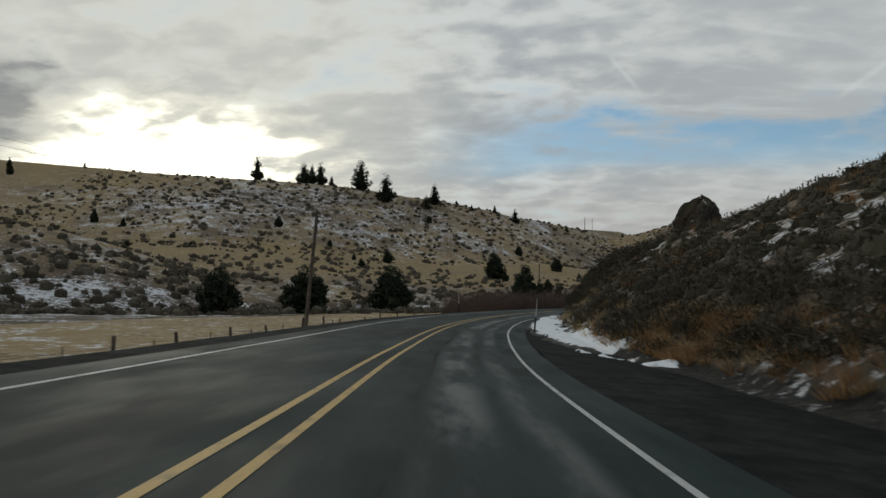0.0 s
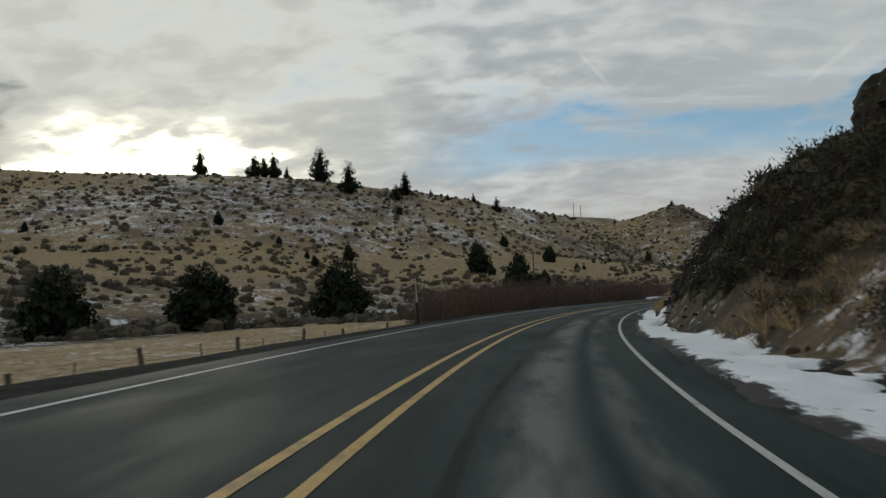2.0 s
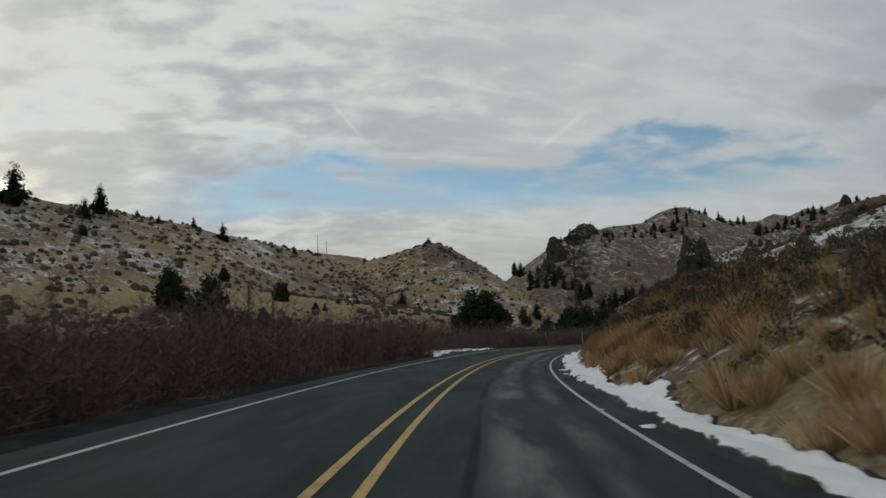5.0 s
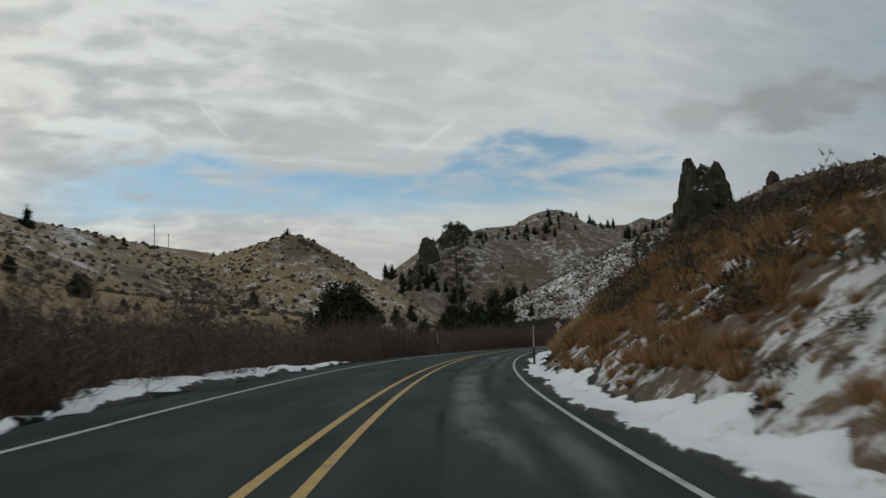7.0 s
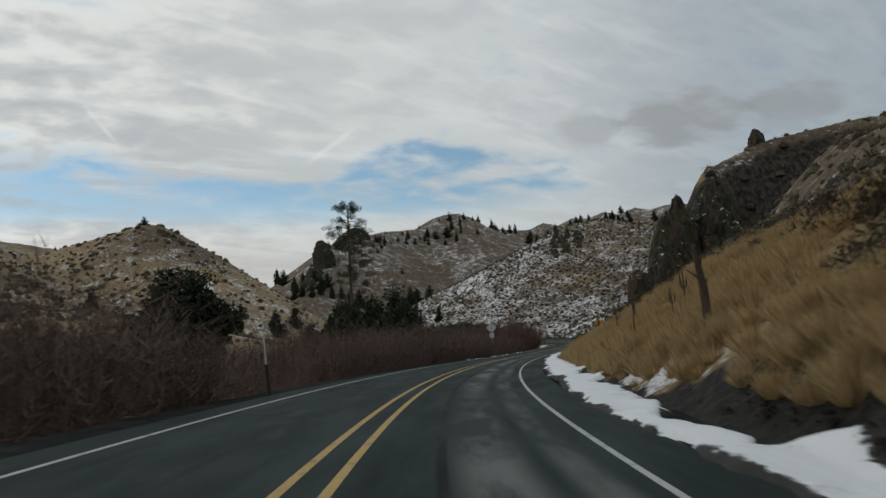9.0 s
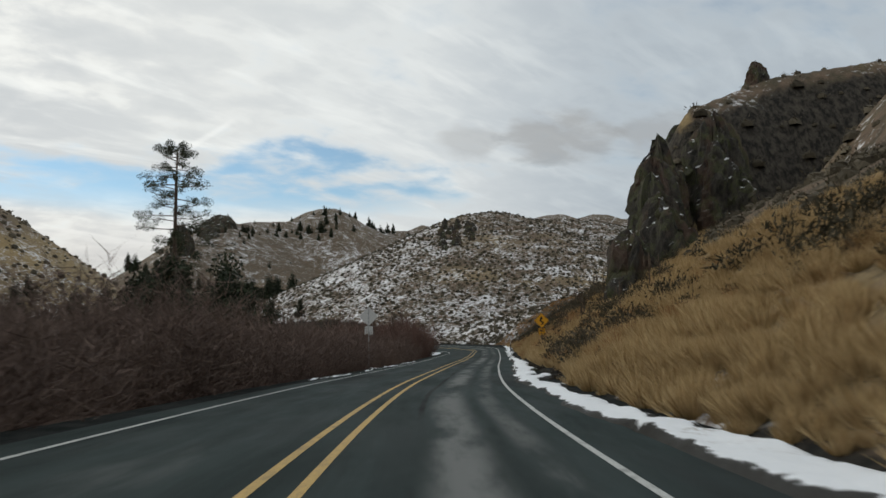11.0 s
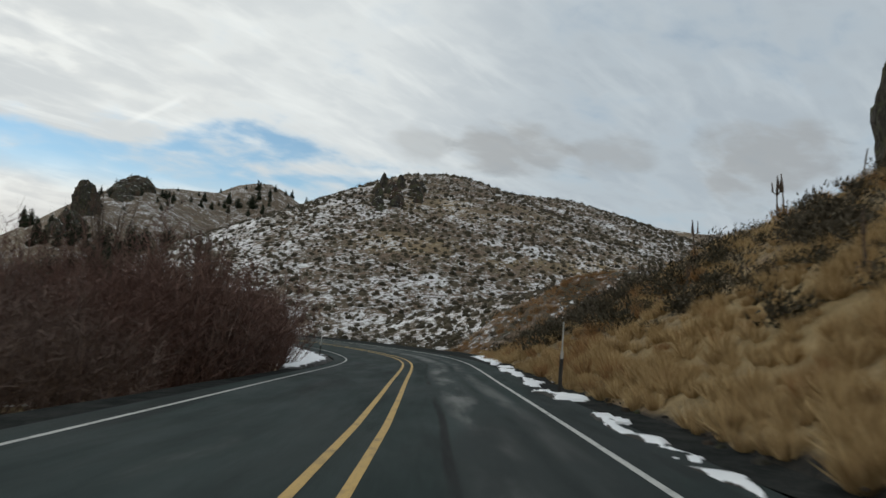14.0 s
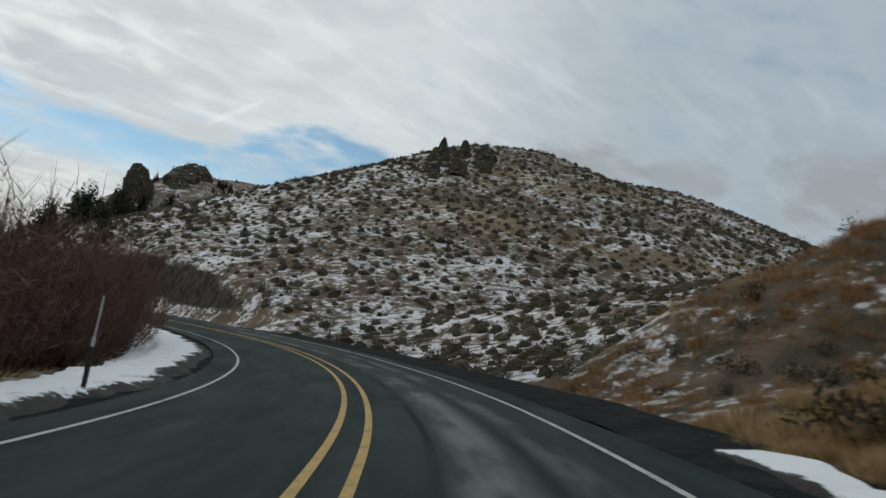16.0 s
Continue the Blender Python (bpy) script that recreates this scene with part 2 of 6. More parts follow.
# bank to the right of the road: chainage, foot's offset, slope, height of its crest, slope beyond
BANK = np.array([
    (-80, 9.8, 0.50, 6.0, 0.40), (0, 9.6, 0.50, 6.0, 0.40), (26, 9.4, 0.52, 5.6, 0.41), (36, 8.0, 0.56, 5.2, 0.42), (52, 7.5, 0.60, 5.0, 0.45), (66, 7.2, 0.70, 5.0, 0.45),
    (78, 5.7, 1.00, 5.2, 0.32), (86, 5.3, 1.25, 6.1, 0.18), (92, 5.2, 1.10, 5.7, 0.18), (97, 5.1, 0.92, 5.2, 0.20), (103, 5.1, 0.78, 4.6, 0.22), (111, 5.2, 0.58, 4.2, 0.22), (122, 5.1, 0.54, 3.2, 0.20), (135, 5.0, 0.56, 3.2, 0.17), (155, 4.9, 0.58, 3.4, 0.17),
    (172, 4.8, 0.70, 3.8, 0.14), (185, 4.8, 0.76, 4.6, 0.12), (200, 4.8, 0.80, 6.0, 0.13), (212, 5.1, 0.80, 7.0, 0.27), (224, 5.8, 0.72, 7.5, 0.36), (236, 6.4, 0.62, 7.5, 0.40), (252, 6.6, 0.55, 7.5, 0.45), (290, 5.7, 0.58, 8.5, 0.50),
    (318, 5.1, 0.60, 13.0, 0.25), (345, 5.0, 0.66, 12.0, 0.20), (375, 5.1, 0.74, 9.5, 0.12), (390, 5.2, 0.70, 7.5, 0.08), (402, 5.6, 0.50, 3.6, 0.05), (416, 6.4, 0.35, 2.4, 0.06), (428, 6.4, 0.36, 9.0, 0.20), (452, 6.2, 0.36, 9.0, 0.18), (474, 6.2, 0.30, 2.0, 0.03), (600, 6.2, 0.30, 1.6, 0.02),
])
# long hill across the valley: crest x, y, z
CREST = np.array([(-900, 300, 112), (-420, 330, 97), (-219, 380, 80.5), (-175, 402, 72.5), (-153, 410, 69.5), (-119, 425, 66.5), (-90, 440, 65), (-57, 456, 65.2), (-20, 456, 62.8), (-4, 455, 62.4), (36, 453, 58), (60, 475, 57), (83, 498, 55), (118, 540, 59.5), (200, 560, 36), (320, 640, 20)])
FOOT = np.array([(-900, 60), (-300, 110), (-90, 140), (-40, 165), (-12, 192), (25, 218), (62, 262), (101, 303), (138, 345), (165, 400), (185, 460), (260, 560), (400, 700)])
KNOB = [(112, 508, 48), (136, 483, 53.5), (142, 477, 39), (148, 471, 18), (156, 464, 5)]
MAIN_HILL = [(244, 512, 4), (257, 497, 13.5), (272, 482, 31), (288, 474, 38.5), (296, 470, 41), (303, 468, 43.8), (310, 465, 50.5), (317, 462, 56.6), (326, 459, 58), (336, 455, 55.6), (345, 451, 54.8), (362, 445, 55.6), (397, 435, 53.2), (425, 415, 45), (450, 380, 36)]
SPUR = [(205, 347, 4.8), (208, 348, 5.8), (211, 347, 8.0), (213, 344.5, 10.6), (214.8, 340, 13.0), (219, 336, 14.6), (230, 332, 16.5), (255, 326, 18), (300, 315, 20)]
FAR_RANGE = [(260, 700, 12), (320, 800, 20), (358, 850, 38), (385, 890, 62), (437, 958, 100), (490, 1012, 122), (520, 1042, 148), (545, 1062, 152), (600, 1085, 158), (660, 1092, 170), (703, 1100, 198), (735, 1110, 182), (780, 1118, 174), (835, 1096, 176), (890, 1050, 184), (930, 1000, 188), (980, 945, 190), (1050, 840, 178), (1300, 700, 165)]
EAST_RANGE = [(396, 566, 66), (440, 500, 68), (470, 440, 61), (500, 400, 67), (540, 360, 77), (640, 260, 92), (900, 150, 110)]
SHOULDER_HILL = [(104, 206, 14), (127, 225, 20), (149, 244, 25), (169, 259, 29), (203, 267, 33)]
CLIFF_TOP = [(173, 287, 24), (178, 289, 32.3), (188, 285, 37), (200, 276, 39.5), (240, 262, 45), (300, 240, 50)]


def land(x, y, rough=True):
    """Height of the ground, for arrays of places."""
    shape = np.shape(x)
    x, y = np.ravel(np.asarray(x, float)), np.ravel(np.asarray(y, float))
    s, n, zr, bank = station(x, y)
    # floor of the valley
    floor = zr - 1.0 + 0.25 * fractal(x, y, 30, 3, 3)
    # long hill: two slopes up from its foot, cut by its crest
    fx, fy = FOOT[:, 0], FOOT[:, 1]
    d = y - np.interp(x, fx, fy)
    up = 2.6 + np.maximum(d, 0) * 0.15 + np.maximum(d - 135, 0) * 0.19
    up = up + 2.4 * fractal(x, y, 90, 4, 5) * np.clip(d / 60, 0, 1)
    cap = np.interp(x, CREST[:, 0], CREST[:, 2]) - np.maximum(y - np.interp(x, CREST[:, 0], CREST[:, 1]), 0) * 0.12
    hill = np.where(d > 0, smooth_min(up, cap, 4.0), -50)
    knob = ridge(x, y, KNOB, 0.72, 7)
    west = ridge(x, y, [(-300, 150, 45), (-160, 185, 33), (-95, 190, 20), (-60, 182, 8)], 0.33, 8)
    z = smooth_max(floor, hill, 2.0)
    z = smooth_max(z, knob, 3.0)
    z = smooth_max(z, west, 2.0)
    far = np.maximum(ridge(x, y, FAR_RANGE, 0.66, 9), ridge(x, y, EAST_RANGE, 0.80, 20)) + 6 * fractal(x, y, 120, 4, 9)
    z = smooth_max(z, far, 6.0)
    main = ridge(x, y, MAIN_HILL, 0.46, 7) + 1.2 * fractal(x, y, 40, 3, 11)
    z = smooth_max(z, main, 3.0)
    # right of the road
    foot, k1, top, k2 = (np.interp(s, BANK[:, 0], BANK[:, k]) for k in range(1, 5))
    out = n - foot
    rise = smooth_min(k1 * out, top + k2 * (out - top / k1), 1.5)
    rise = np.minimum(rise, 30 + 0.02 * out) + np.clip(out / 10, 0, 1) * 1.1 * fractal(x, y, 22, 4, 21)
    side = zr - 0.25 + np.maximum(rise, -0.6)
    side = np.where((s > 406) & (s < 424), np.minimum(side, zr + 2.2), side)
    cliff = np.maximum(ridge(x, y, CLIFF_TOP, 2.6, 3), ridge(x, y, SHOULDER_HILL, 1.25, 5) + 0.8 * fractal(x, y, 15, 3, 23))
    spur = ridge(x, y, SPUR, 0.85, 1.5) + 0.5 * fractal(x, y, 12, 3, 31)
    right_side = smooth_max(smooth_max(side, cliff, 1.0), spur, 1.0)
    z = np.where(n > 0, smooth_max(right_side, np.where(s > 380, z, -50), 1.0), z)
    # rim of the country, far out
    dist = np.hypot(x - 100, y - 250)
    z = np.maximum(z, np.clip((dist - 900) * 0.10, -20, 95) + 30 * fractal(x, y, 500, 3, 41) * np.clip((dist - 900) / 400, 0, 1))
    if rough:
        z = z + 0.22 * fractal(x, y, 5.0, 3, 51) * np.clip((np.abs(n) - 7) / 6, 0, 1)
    # the road's bed
    bed = zr - np.tan(np.radians(bank)) * np.clip(n, -6, foot) - 0.14
    edge_l = np.clip((-n - 4.9) / 3.2, 0, 1)
    edge_r = np.clip((n - foot + 1.2) / 2.6, 0, 1)
    w = np.where(n < 0, edge_l, edge_r)
    w = w * w * (3 - 2 * w)
    inside = (s > S[0] + 2) & (s < S[-1] - 2)
    w = np.where(inside, w, 1)
    return (bed + (z - bed) * w).reshape(shape)


# ---- materials ----
def material(name):
    m = bpy.data.materials.new(name)
    m.use_nodes = True
    m.node_tree.nodes.clear()
    return m, Nodes(m.node_tree)


def finish(n, color, roughness, bump=None, strength=0.3, distance=0.05, metallic=0.0, spec=0.4):
    inputs = {"Base Color": color, "Roughness": roughness, "Metallic": metallic, "Specular IOR Level": spec}
    shader = n.add("ShaderNodeBsdfPrincipled", inputs=inputs)
    if bump is not None:
        b = n.add("ShaderNodeBump", inputs={"Strength": strength, "Distance": distance, "Height": bump})
        n.tree.links.new(b.outputs[0], shader.inputs["Normal"])
    n.add("ShaderNodeOutputMaterial", inputs={0: shader.outputs[0]})


def mat_ground():
    """Straw grass, brown soil and thin snow; the layer's shares lie in the mesh's attribute 'cover'."""
    m, n = material("hillside")
    p = n.add("ShaderNodeNewGeometry").outputs["Position"]
    cover = n.add("ShaderNodeAttribute", attribute_name="cover").outputs["Color"]
    share = n.add("ShaderNodeSeparateColor", inputs={0: cover})
    snow, straw, green = share.outputs
    cinder = n.add("ShaderNodeAttribute", attribute_name="cover").outputs["Alpha"]
    big, mid, small = n.noise(p, 0.05, 4), n.noise(p, 0.45, 5, 0.6), n.noise(p, 3.2, 6, 0.65)
    soil = n.mix(small, (0.098, 0.066, 0.046, 1), (0.235, 0.172, 0.122, 1))
    soil = n.mix(n.step(mid, 0.4, 0.65), soil, (0.105, 0.088, 0.06, 1))
    grass = n.mix(n.step(n.math("ADD", n.math("MULTIPLY", small, 0.55), n.math("MULTIPLY", n.noise(p, 1.1, 5, 0.65), 0.45)), 0.36, 0.64), (0.13, 0.092, 0.050, 1), (0.49, 0.375, 0.215, 1))
    grass = n.mix(n.step(big, 0.42, 0.62, 0.0, 0.75), grass, (0.34, 0.245, 0.115, 1))
    grass_here = n.step(n.math("ADD", n.math("MULTIPLY", mid, 0.5), n.math("ADD", n.math("MULTIPLY", small, 0.25), n.math("ADD", n.math("MULTIPLY", straw, 0.9), n.math("MULTIPLY", n.math("SUBTRACT", n.noise(p, 0.035, 4, 0.62), 0.5), 0.9)))), 0.62, 0.90)
    base = n.mix(grass_here, soil, grass)
    base = n.mix(n.math("MULTIPLY", green, n.step(mid, 0.25, 0.65)), base, (0.046, 0.042, 0.028, 1))
    black = n.mix(n.step(small, 0.35, 0.7), (0.010, 0.011, 0.010, 1), (0.045, 0.040, 0.033, 1))
    base = n.mix(n.step(n.math("ADD", cinder, n.math("MULTIPLY", n.math("SUBTRACT", mid, 0.5), 0.8)), 0.3, 0.6), base, black)
    patches = n.noise(n.scaled(p, (1.0, 1.0, 1.5)), 1.15, 6, 0.68, 0.3)
    drift = n.math("ADD", n.math("ADD", n.math("MULTIPLY", n.math("SUBTRACT", n.noise(p, 0.16, 5, 0.62), 0.5), 0.5), n.math("MULTIPLY", patches, 0.75)), n.math("ADD", n.math("MULTIPLY", big, 0.22), n.math("MULTIPLY", small, 0.16)))
    snow_here = n.step(n.math("ADD", drift, n.math("MULTIPLY", snow, 0.75)), 0.93, 1.06)
    white = n.mix(small, (0.58, 0.58, 0.60, 1), (0.82, 0.83, 0.85, 1))
    color = n.mix(snow_here, base, white)
    # no soil holds on the steepest faces
    slant = n.add("ShaderNodeSeparateXYZ", inputs={0: n.add("ShaderNodeNewGeometry").outputs["Normal"]}).outputs[2]
    stone = n.mix(n.step(n.noise(n.scaled(p, (1, 1, 0.5)), 1.6, 6, 0.68), 0.36, 0.66), (0.012, 0.011, 0.010, 1), (0.068, 0.060, 0.048, 1))
    color = n.mix(n.step(n.math("ADD", slant, n.math("MULTIPLY", n.math("SUBTRACT", mid, 0.5), 0.25)), 0.60, 0.50), color, stone)
    height = n.math("ADD", n.math("MULTIPLY", small, 0.6), n.math("MULTIPLY", n.noise(p, 11.0, 4, 0.7), 0.4))
    finish(n, color, 0.9, height, 0.7, 0.25, spec=0.2)
    return m


def mat_asphalt():
    """Damp dark asphalt: wheel tracks, a pale salt streak, cracks and a patched seam in the lanes."""
    m, n = material("asphalt")
    uv = n.add("ShaderNodeUVMap", uv_map="road").outputs[0]
    xyz = n.add("ShaderNodeSeparateXYZ", inputs={0: uv})
    s, o = xyz.outputs[0], xyz.outputs[1]
    grit = n.noise(n.scaled(uv, (1, 1, 1)), 55.0, 3, 0.7)
    along = n.noise(n.scaled(uv, (0.10, 1.1, 1)), 1.0, 6, 0.65, 0.3)
    blot = n.noise(n.scaled(uv, (0.16, 0.75, 1)), 1.0, 6, 0.62)
    patch = n.noise(n.scaled(uv, (0.035, 0.30, 1)), 1.0, 3, 0.5)
    base = n.mix(n.step(along, 0.32, 0.7), (0.0115, 0.0210, 0.0200, 1), (0.028, 0.043, 0.042, 1))
    base = n.mix(n.math("MULTIPLY", grit, 0.35), base, (0.074, 0.081, 0.079, 1))
    # pale residue between the wheel tracks of the driven lane
    ox = n.math("ADD", o, n.math("MULTIPLY", n.math("SUBTRACT", n.noise(n.scaled(uv, (0.03, 0, 1)), 1.0, 2), 0.5), 1.1))
    mid1 = n.step(n.math("ABSOLUTE", n.math("SUBTRACT", ox, 1.75)), 0.62, 0.10)
    mid2 = n.step(n.math("ABSOLUTE", n.math("SUBTRACT", ox, 2.75)), 0.38, 0.05)
    left = n.step(n.math("ABSOLUTE", n.math("ADD", ox, 1.9)), 1.3, 0.2)
    salt = n.math("MULTIPLY", n.step(blot, 0.40, 0.62), n.math("MAXIMUM", mid1, n.math("MULTIPLY", mid2, 0.7)))
    salt = n.math("MAXIMUM", salt, n.math("MULTIPLY", n.math("MULTIPLY", n.step(blot, 0.52, 0.75), left), 0.35))
    base = n.mix(n.math("MULTIPLY", salt, 0.8), base, (0.20, 0.205, 0.20, 1))
    # black patches and one long seam
    base = n.mix(n.math("MULTIPLY", n.step(patch, 0.56, 0.62), 0.55), base, (0.022, 0.025, 0.025, 1))
    seam = n.step(n.math("ABSOLUTE", n.math("SUBTRACT", ox, 1.15)), 0.10, 0.03)
    base = n.mix(n.math("MULTIPLY", seam, n.step(along, 0.42, 0.56)), base, (0.018, 0.02, 0.02, 1))
    gloss = n.step(blot, 0.35, 0.75, 0.62, 0.85)
    finish(n, base, gloss, grit, 0.25, 0.01, spec=0.035)
    return m


def mat_paint(name, color, dark):
    m, n = material(name)
    p = n.add("ShaderNodeNewGeometry").outputs["Position"]
    worn = n.step(n.noise(p, 2.6, 7, 0.72), 0.50, 0.66)
    chips = n.step(n.noise(p, 24.0, 3, 0.7), 0.52, 0.66)
    c = n.mix(n.math("MULTIPLY", n.math("MAXIMUM", worn, chips), 0.62), (*color, 1), (*dark, 1))
    finish(n, c, 0.7, chips, 0.1, 0.004)
    return m


def mat_mottled(name, dark, light, scale=2.0, roughness=0.85, bump=0.4, distance=0.03, spec=0.3, metallic=0.0):
    """Two tones at two scales, varied a little from object to object."""
    m, n = material(name)
    p = n.add("ShaderNodeTexCoord").outputs["Object"]
    a, b = n.noise(p, scale, 5, 0.6), n.noise(p, scale * 7, 4, 0.65)
    f = n.math("ADD", n.math("MULTIPLY", a, 0.6), n.math("MULTIPLY", b, 0.4))
    rnd = n.add("ShaderNodeObjectInfo").outputs["Random"]
    f = n.math("ADD", n.step(f, 0.32, 0.68), n.math("MULTIPLY", n.math("SUBTRACT", rnd, 0.5), 0.25), clamp=True)
    finish(n, n.mix(f, (*dark, 1), (*light, 1)), roughness, f, bump, distance, metallic, spec)
    return m


def mat_leafy(name, tones, roughness=0.8):
    """Foliage and twigs: tone by piece."""
    m, n = material(name)
    isl = n.add("ShaderNodeNewGeometry")
    p = isl.outputs["Position"]
    f = n.math("ADD", n.math("MULTIPLY", isl.outputs["Random Per Island"], 0.7), n.math("MULTIPLY", n.noise(p, 0.18, 3), 0.5))
    c = n.ramp(f, [(i / (len(tones) - 1) * 0.85 + 0.1, t) for i, t in enumerate(tones)])
    finish(n, c, roughness, spec=0.15)
    return m


def mat_rock():
    """Broken basalt: blocks of differing tone, rusty faces, moss, scraps of snow on the ledges."""
    m, n = material("basalt")
    geo = n.add("ShaderNodeNewGeometry")
    p = geo.outputs["Position"]
    tall = n.scaled(p, (1.0, 1.0, 0.45))
    a, b, c = n.noise(tall, 0.22, 5, 0.6), n.noise(tall, 2.2, 6, 0.68), n.noise(p, 9.0, 5, 0.7)
    cell = n.add("ShaderNodeTexVoronoi", inputs={"Vector": n.scaled(p, (1.0, 1.0, 0.6)), "Scale": 0.9})
    shade = n.add("ShaderNodeSeparateColor", inputs={0: cell.outputs["Color"]}).outputs[0]
    f = n.math("ADD", n.math("MULTIPLY", n.step(b, 0.33, 0.68), 0.65), n.math("MULTIPLY", shade, 0.35))
    base = n.mix(f, (0.009, 0.009, 0.009, 1), (0.068, 0.062, 0.052, 1))
    base = n.mix(n.math("MULTIPLY", n.step(n.math("ADD", a, n.math("MULTIPLY", shade, 0.12)), 0.56, 0.68), 0.4), base, (0.105, 0.056, 0.036, 1))
    moss = n.math("MULTIPLY", n.step(n.noise(p, 0.7, 5, 0.64), 0.46, 0.60), n.step(c, 0.36, 0.58))
    base = n.mix(n.math("MULTIPLY", moss, 0.75), base, (0.066, 0.074, 0.030, 1))
    flat = n.add("ShaderNodeSeparateXYZ", inputs={0: geo.outputs["Normal"]}).outputs[2]
    ledge = n.math("MULTIPLY", n.step(flat, 0.62, 0.82), n.step(n.noise(p, 0.8, 5, 0.65), 0.52, 0.60))
    base = n.mix(ledge, base, (0.72, 0.74, 0.77, 1))
    finish(n, base, 0.88, n.math("ADD", n.math("MULTIPLY", b, 0.7), n.math("MULTIPLY", c, 0.3)), 1.0, 0.30, spec=0.25)
    return m


def mat_snow():
    m, n = material("snow")
    p = n.add("ShaderNodeNewGeometry").outputs["Position"]
    a, b = n.noise(p, 0.9, 5, 0.6), n.noise(p, 9.0, 5, 0.65)
    c = n.mix(b, (0.74, 0.77, 0.81, 1), (0.86, 0.88, 0.90, 1))
    dirt = n.math("MULTIPLY", n.step(a, 0.56, 0.74), n.step(b, 0.42, 0.62))
    c = n.mix(n.math("MULTIPLY", dirt, 0.7), c, (0.24, 0.20, 0.15, 1))
    rim = n.add("ShaderNodeAttribute", attribute_name="rim").outputs["Fac"]
    torn = n.math("ADD", n.math("ADD", n.math("MULTIPLY", n.noise(p, 1.5, 6, 0.66, 0.5), 0.45), n.math("MULTIPLY", n.noise(p, 5.5, 5, 0.7, 0.8), 0.36)), n.math("MULTIPLY", rim, 0.55))
    c = n.mix(n.step(torn, 0.63, 0.69), c, n.mix(b, (0.012, 0.013, 0.012, 1), (0.045, 0.042, 0.036, 1)))
    finish(n, c, 0.75, b, 0.5, 0.06, spec=0.25)
    return m


GROUND, ASPHALT, ROCK, SNOW = mat_ground(), mat_asphalt(), mat_rock(), mat_snow()
YELLOW = mat_paint("yellow_line_paint", (0.50, 0.33, 0.10), (0.09, 0.085, 0.07))
WHITE = mat_paint("white_line_paint", (0.48, 0.49, 0.47), (0.07, 0.075, 0.07))
CINDER = mat_mottled("cinder_gravel", (0.009, 0.011, 0.011), (0.034, 0.036, 0.034), 1.2, 0.95, 0.6, 0.03, 0.03)
BARK = mat_mottled("bark", (0.045, 0.034, 0.027), (0.12, 0.088, 0.066), 6.0, 0.95, 0.8, 0.02)
OLD_WOOD = mat_mottled("weathered_wood", (0.045, 0.036, 0.028), (0.125, 0.105, 0.085), 5.0, 0.9, 0.6, 0.01)
STEEL = mat_mottled("galvanised_steel", (0.22, 0.23, 0.235), (0.40, 0.41, 0.42), 8.0, 0.5, 0.1, 0.002, 0.5, 0.7)
JUNIPER = mat_leafy("juniper_foliage", [(0.010, 0.014, 0.009), (0.021, 0.029, 0.017), (0.040, 0.050, 0.028)])
PINE = mat_leafy("pine_needles", [(0.016, 0.022, 0.014), (0.034, 0.045, 0.027), (0.062, 0.074, 0.042)])
SAGE = mat_leafy("sagebrush_twigs", [(0.032, 0.027, 0.019), (0.068, 0.058, 0.041), (0.118, 0.102, 0.074)])
SCRUB = mat_leafy("bitterbrush_twigs", [(0.020, 0.019, 0.012), (0.046, 0.041, 0.027), (0.084, 0.072, 0.048)])
STRAW = mat_leafy("dry_grass", [(0.16, 0.095, 0.042), (0.38, 0.268, 0.130), (0.58, 0.44, 0.245)])
RUST = mat_leafy("rust_brown_weeds", [(0.12, 0.058, 0.025), (0.27, 0.150, 0.064), (0.42, 0.265, 0.130)])
WILLOW_RED = mat_leafy("maroon_willow_twigs", [(0.058, 0.032, 0.027), (0.108, 0.062, 0.052), (0.175, 0.108, 0.088)])
WILLOW = mat_leafy("bare_willow_twigs", [(0.056, 0.040, 0.035), (0.110, 0.078, 0.067), (0.185, 0.135, 0.112)])


# ---- building blocks ----
def grid_mesh(name, v, rows, cols, mat, smooth=True):
    """A sheet of rows x cols places."""
    i = np.arange((rows - 1) * cols).reshape(rows - 1, cols)[:, :-1].ravel()
    quads = np.stack([i, i + 1, i + cols + 1, i + cols], 1)
    return mesh_from(name, v, quads, mat, smooth)


def mesh_from(name, v, faces, mat, smooth=False):
    """A mesh from arrays: faces all with the same number of corners."""
    v, faces = np.asarray(v, np.float32).reshape(-1, 3), np.asarray(faces, np.int32)
    me = bpy.data.meshes.new(name)
    me.vertices.add(len(v))
    me.vertices.foreach_set("co", v.ravel())
    k = faces.shape[1]
    me.loops.add(faces.size)
    me.loops.foreach_set("vertex_index", faces.ravel())
    me.polygons.add(len(faces))
    me.polygons.foreach_set("loop_start", np.arange(0, faces.size, k, dtype=np.int32))
    me.polygons.foreach_set("use_smooth", np.full(len(faces), smooth))
    me.update(calc_edges=True)
    me.validate()
    me.materials.append(mat)
    return me


def part(name, data, material=None, parent=None, label="", at=None):
    """A mesh (or bmesh) as one object under its thing."""
    if isinstance(data, bmesh.types.BMesh):
        me = bpy.data.meshes.new(name)
        data.to_mesh(me)
        data.free()
        data = me
    if material is not None and not data.materials:
        data.materials.append(material)
    ob = new(name, data)
    ob.parent = parent
    if at is not None:
        ob.matrix_basis = at
    if label:
        ob["label"] = label
    return ob


GRID = {}


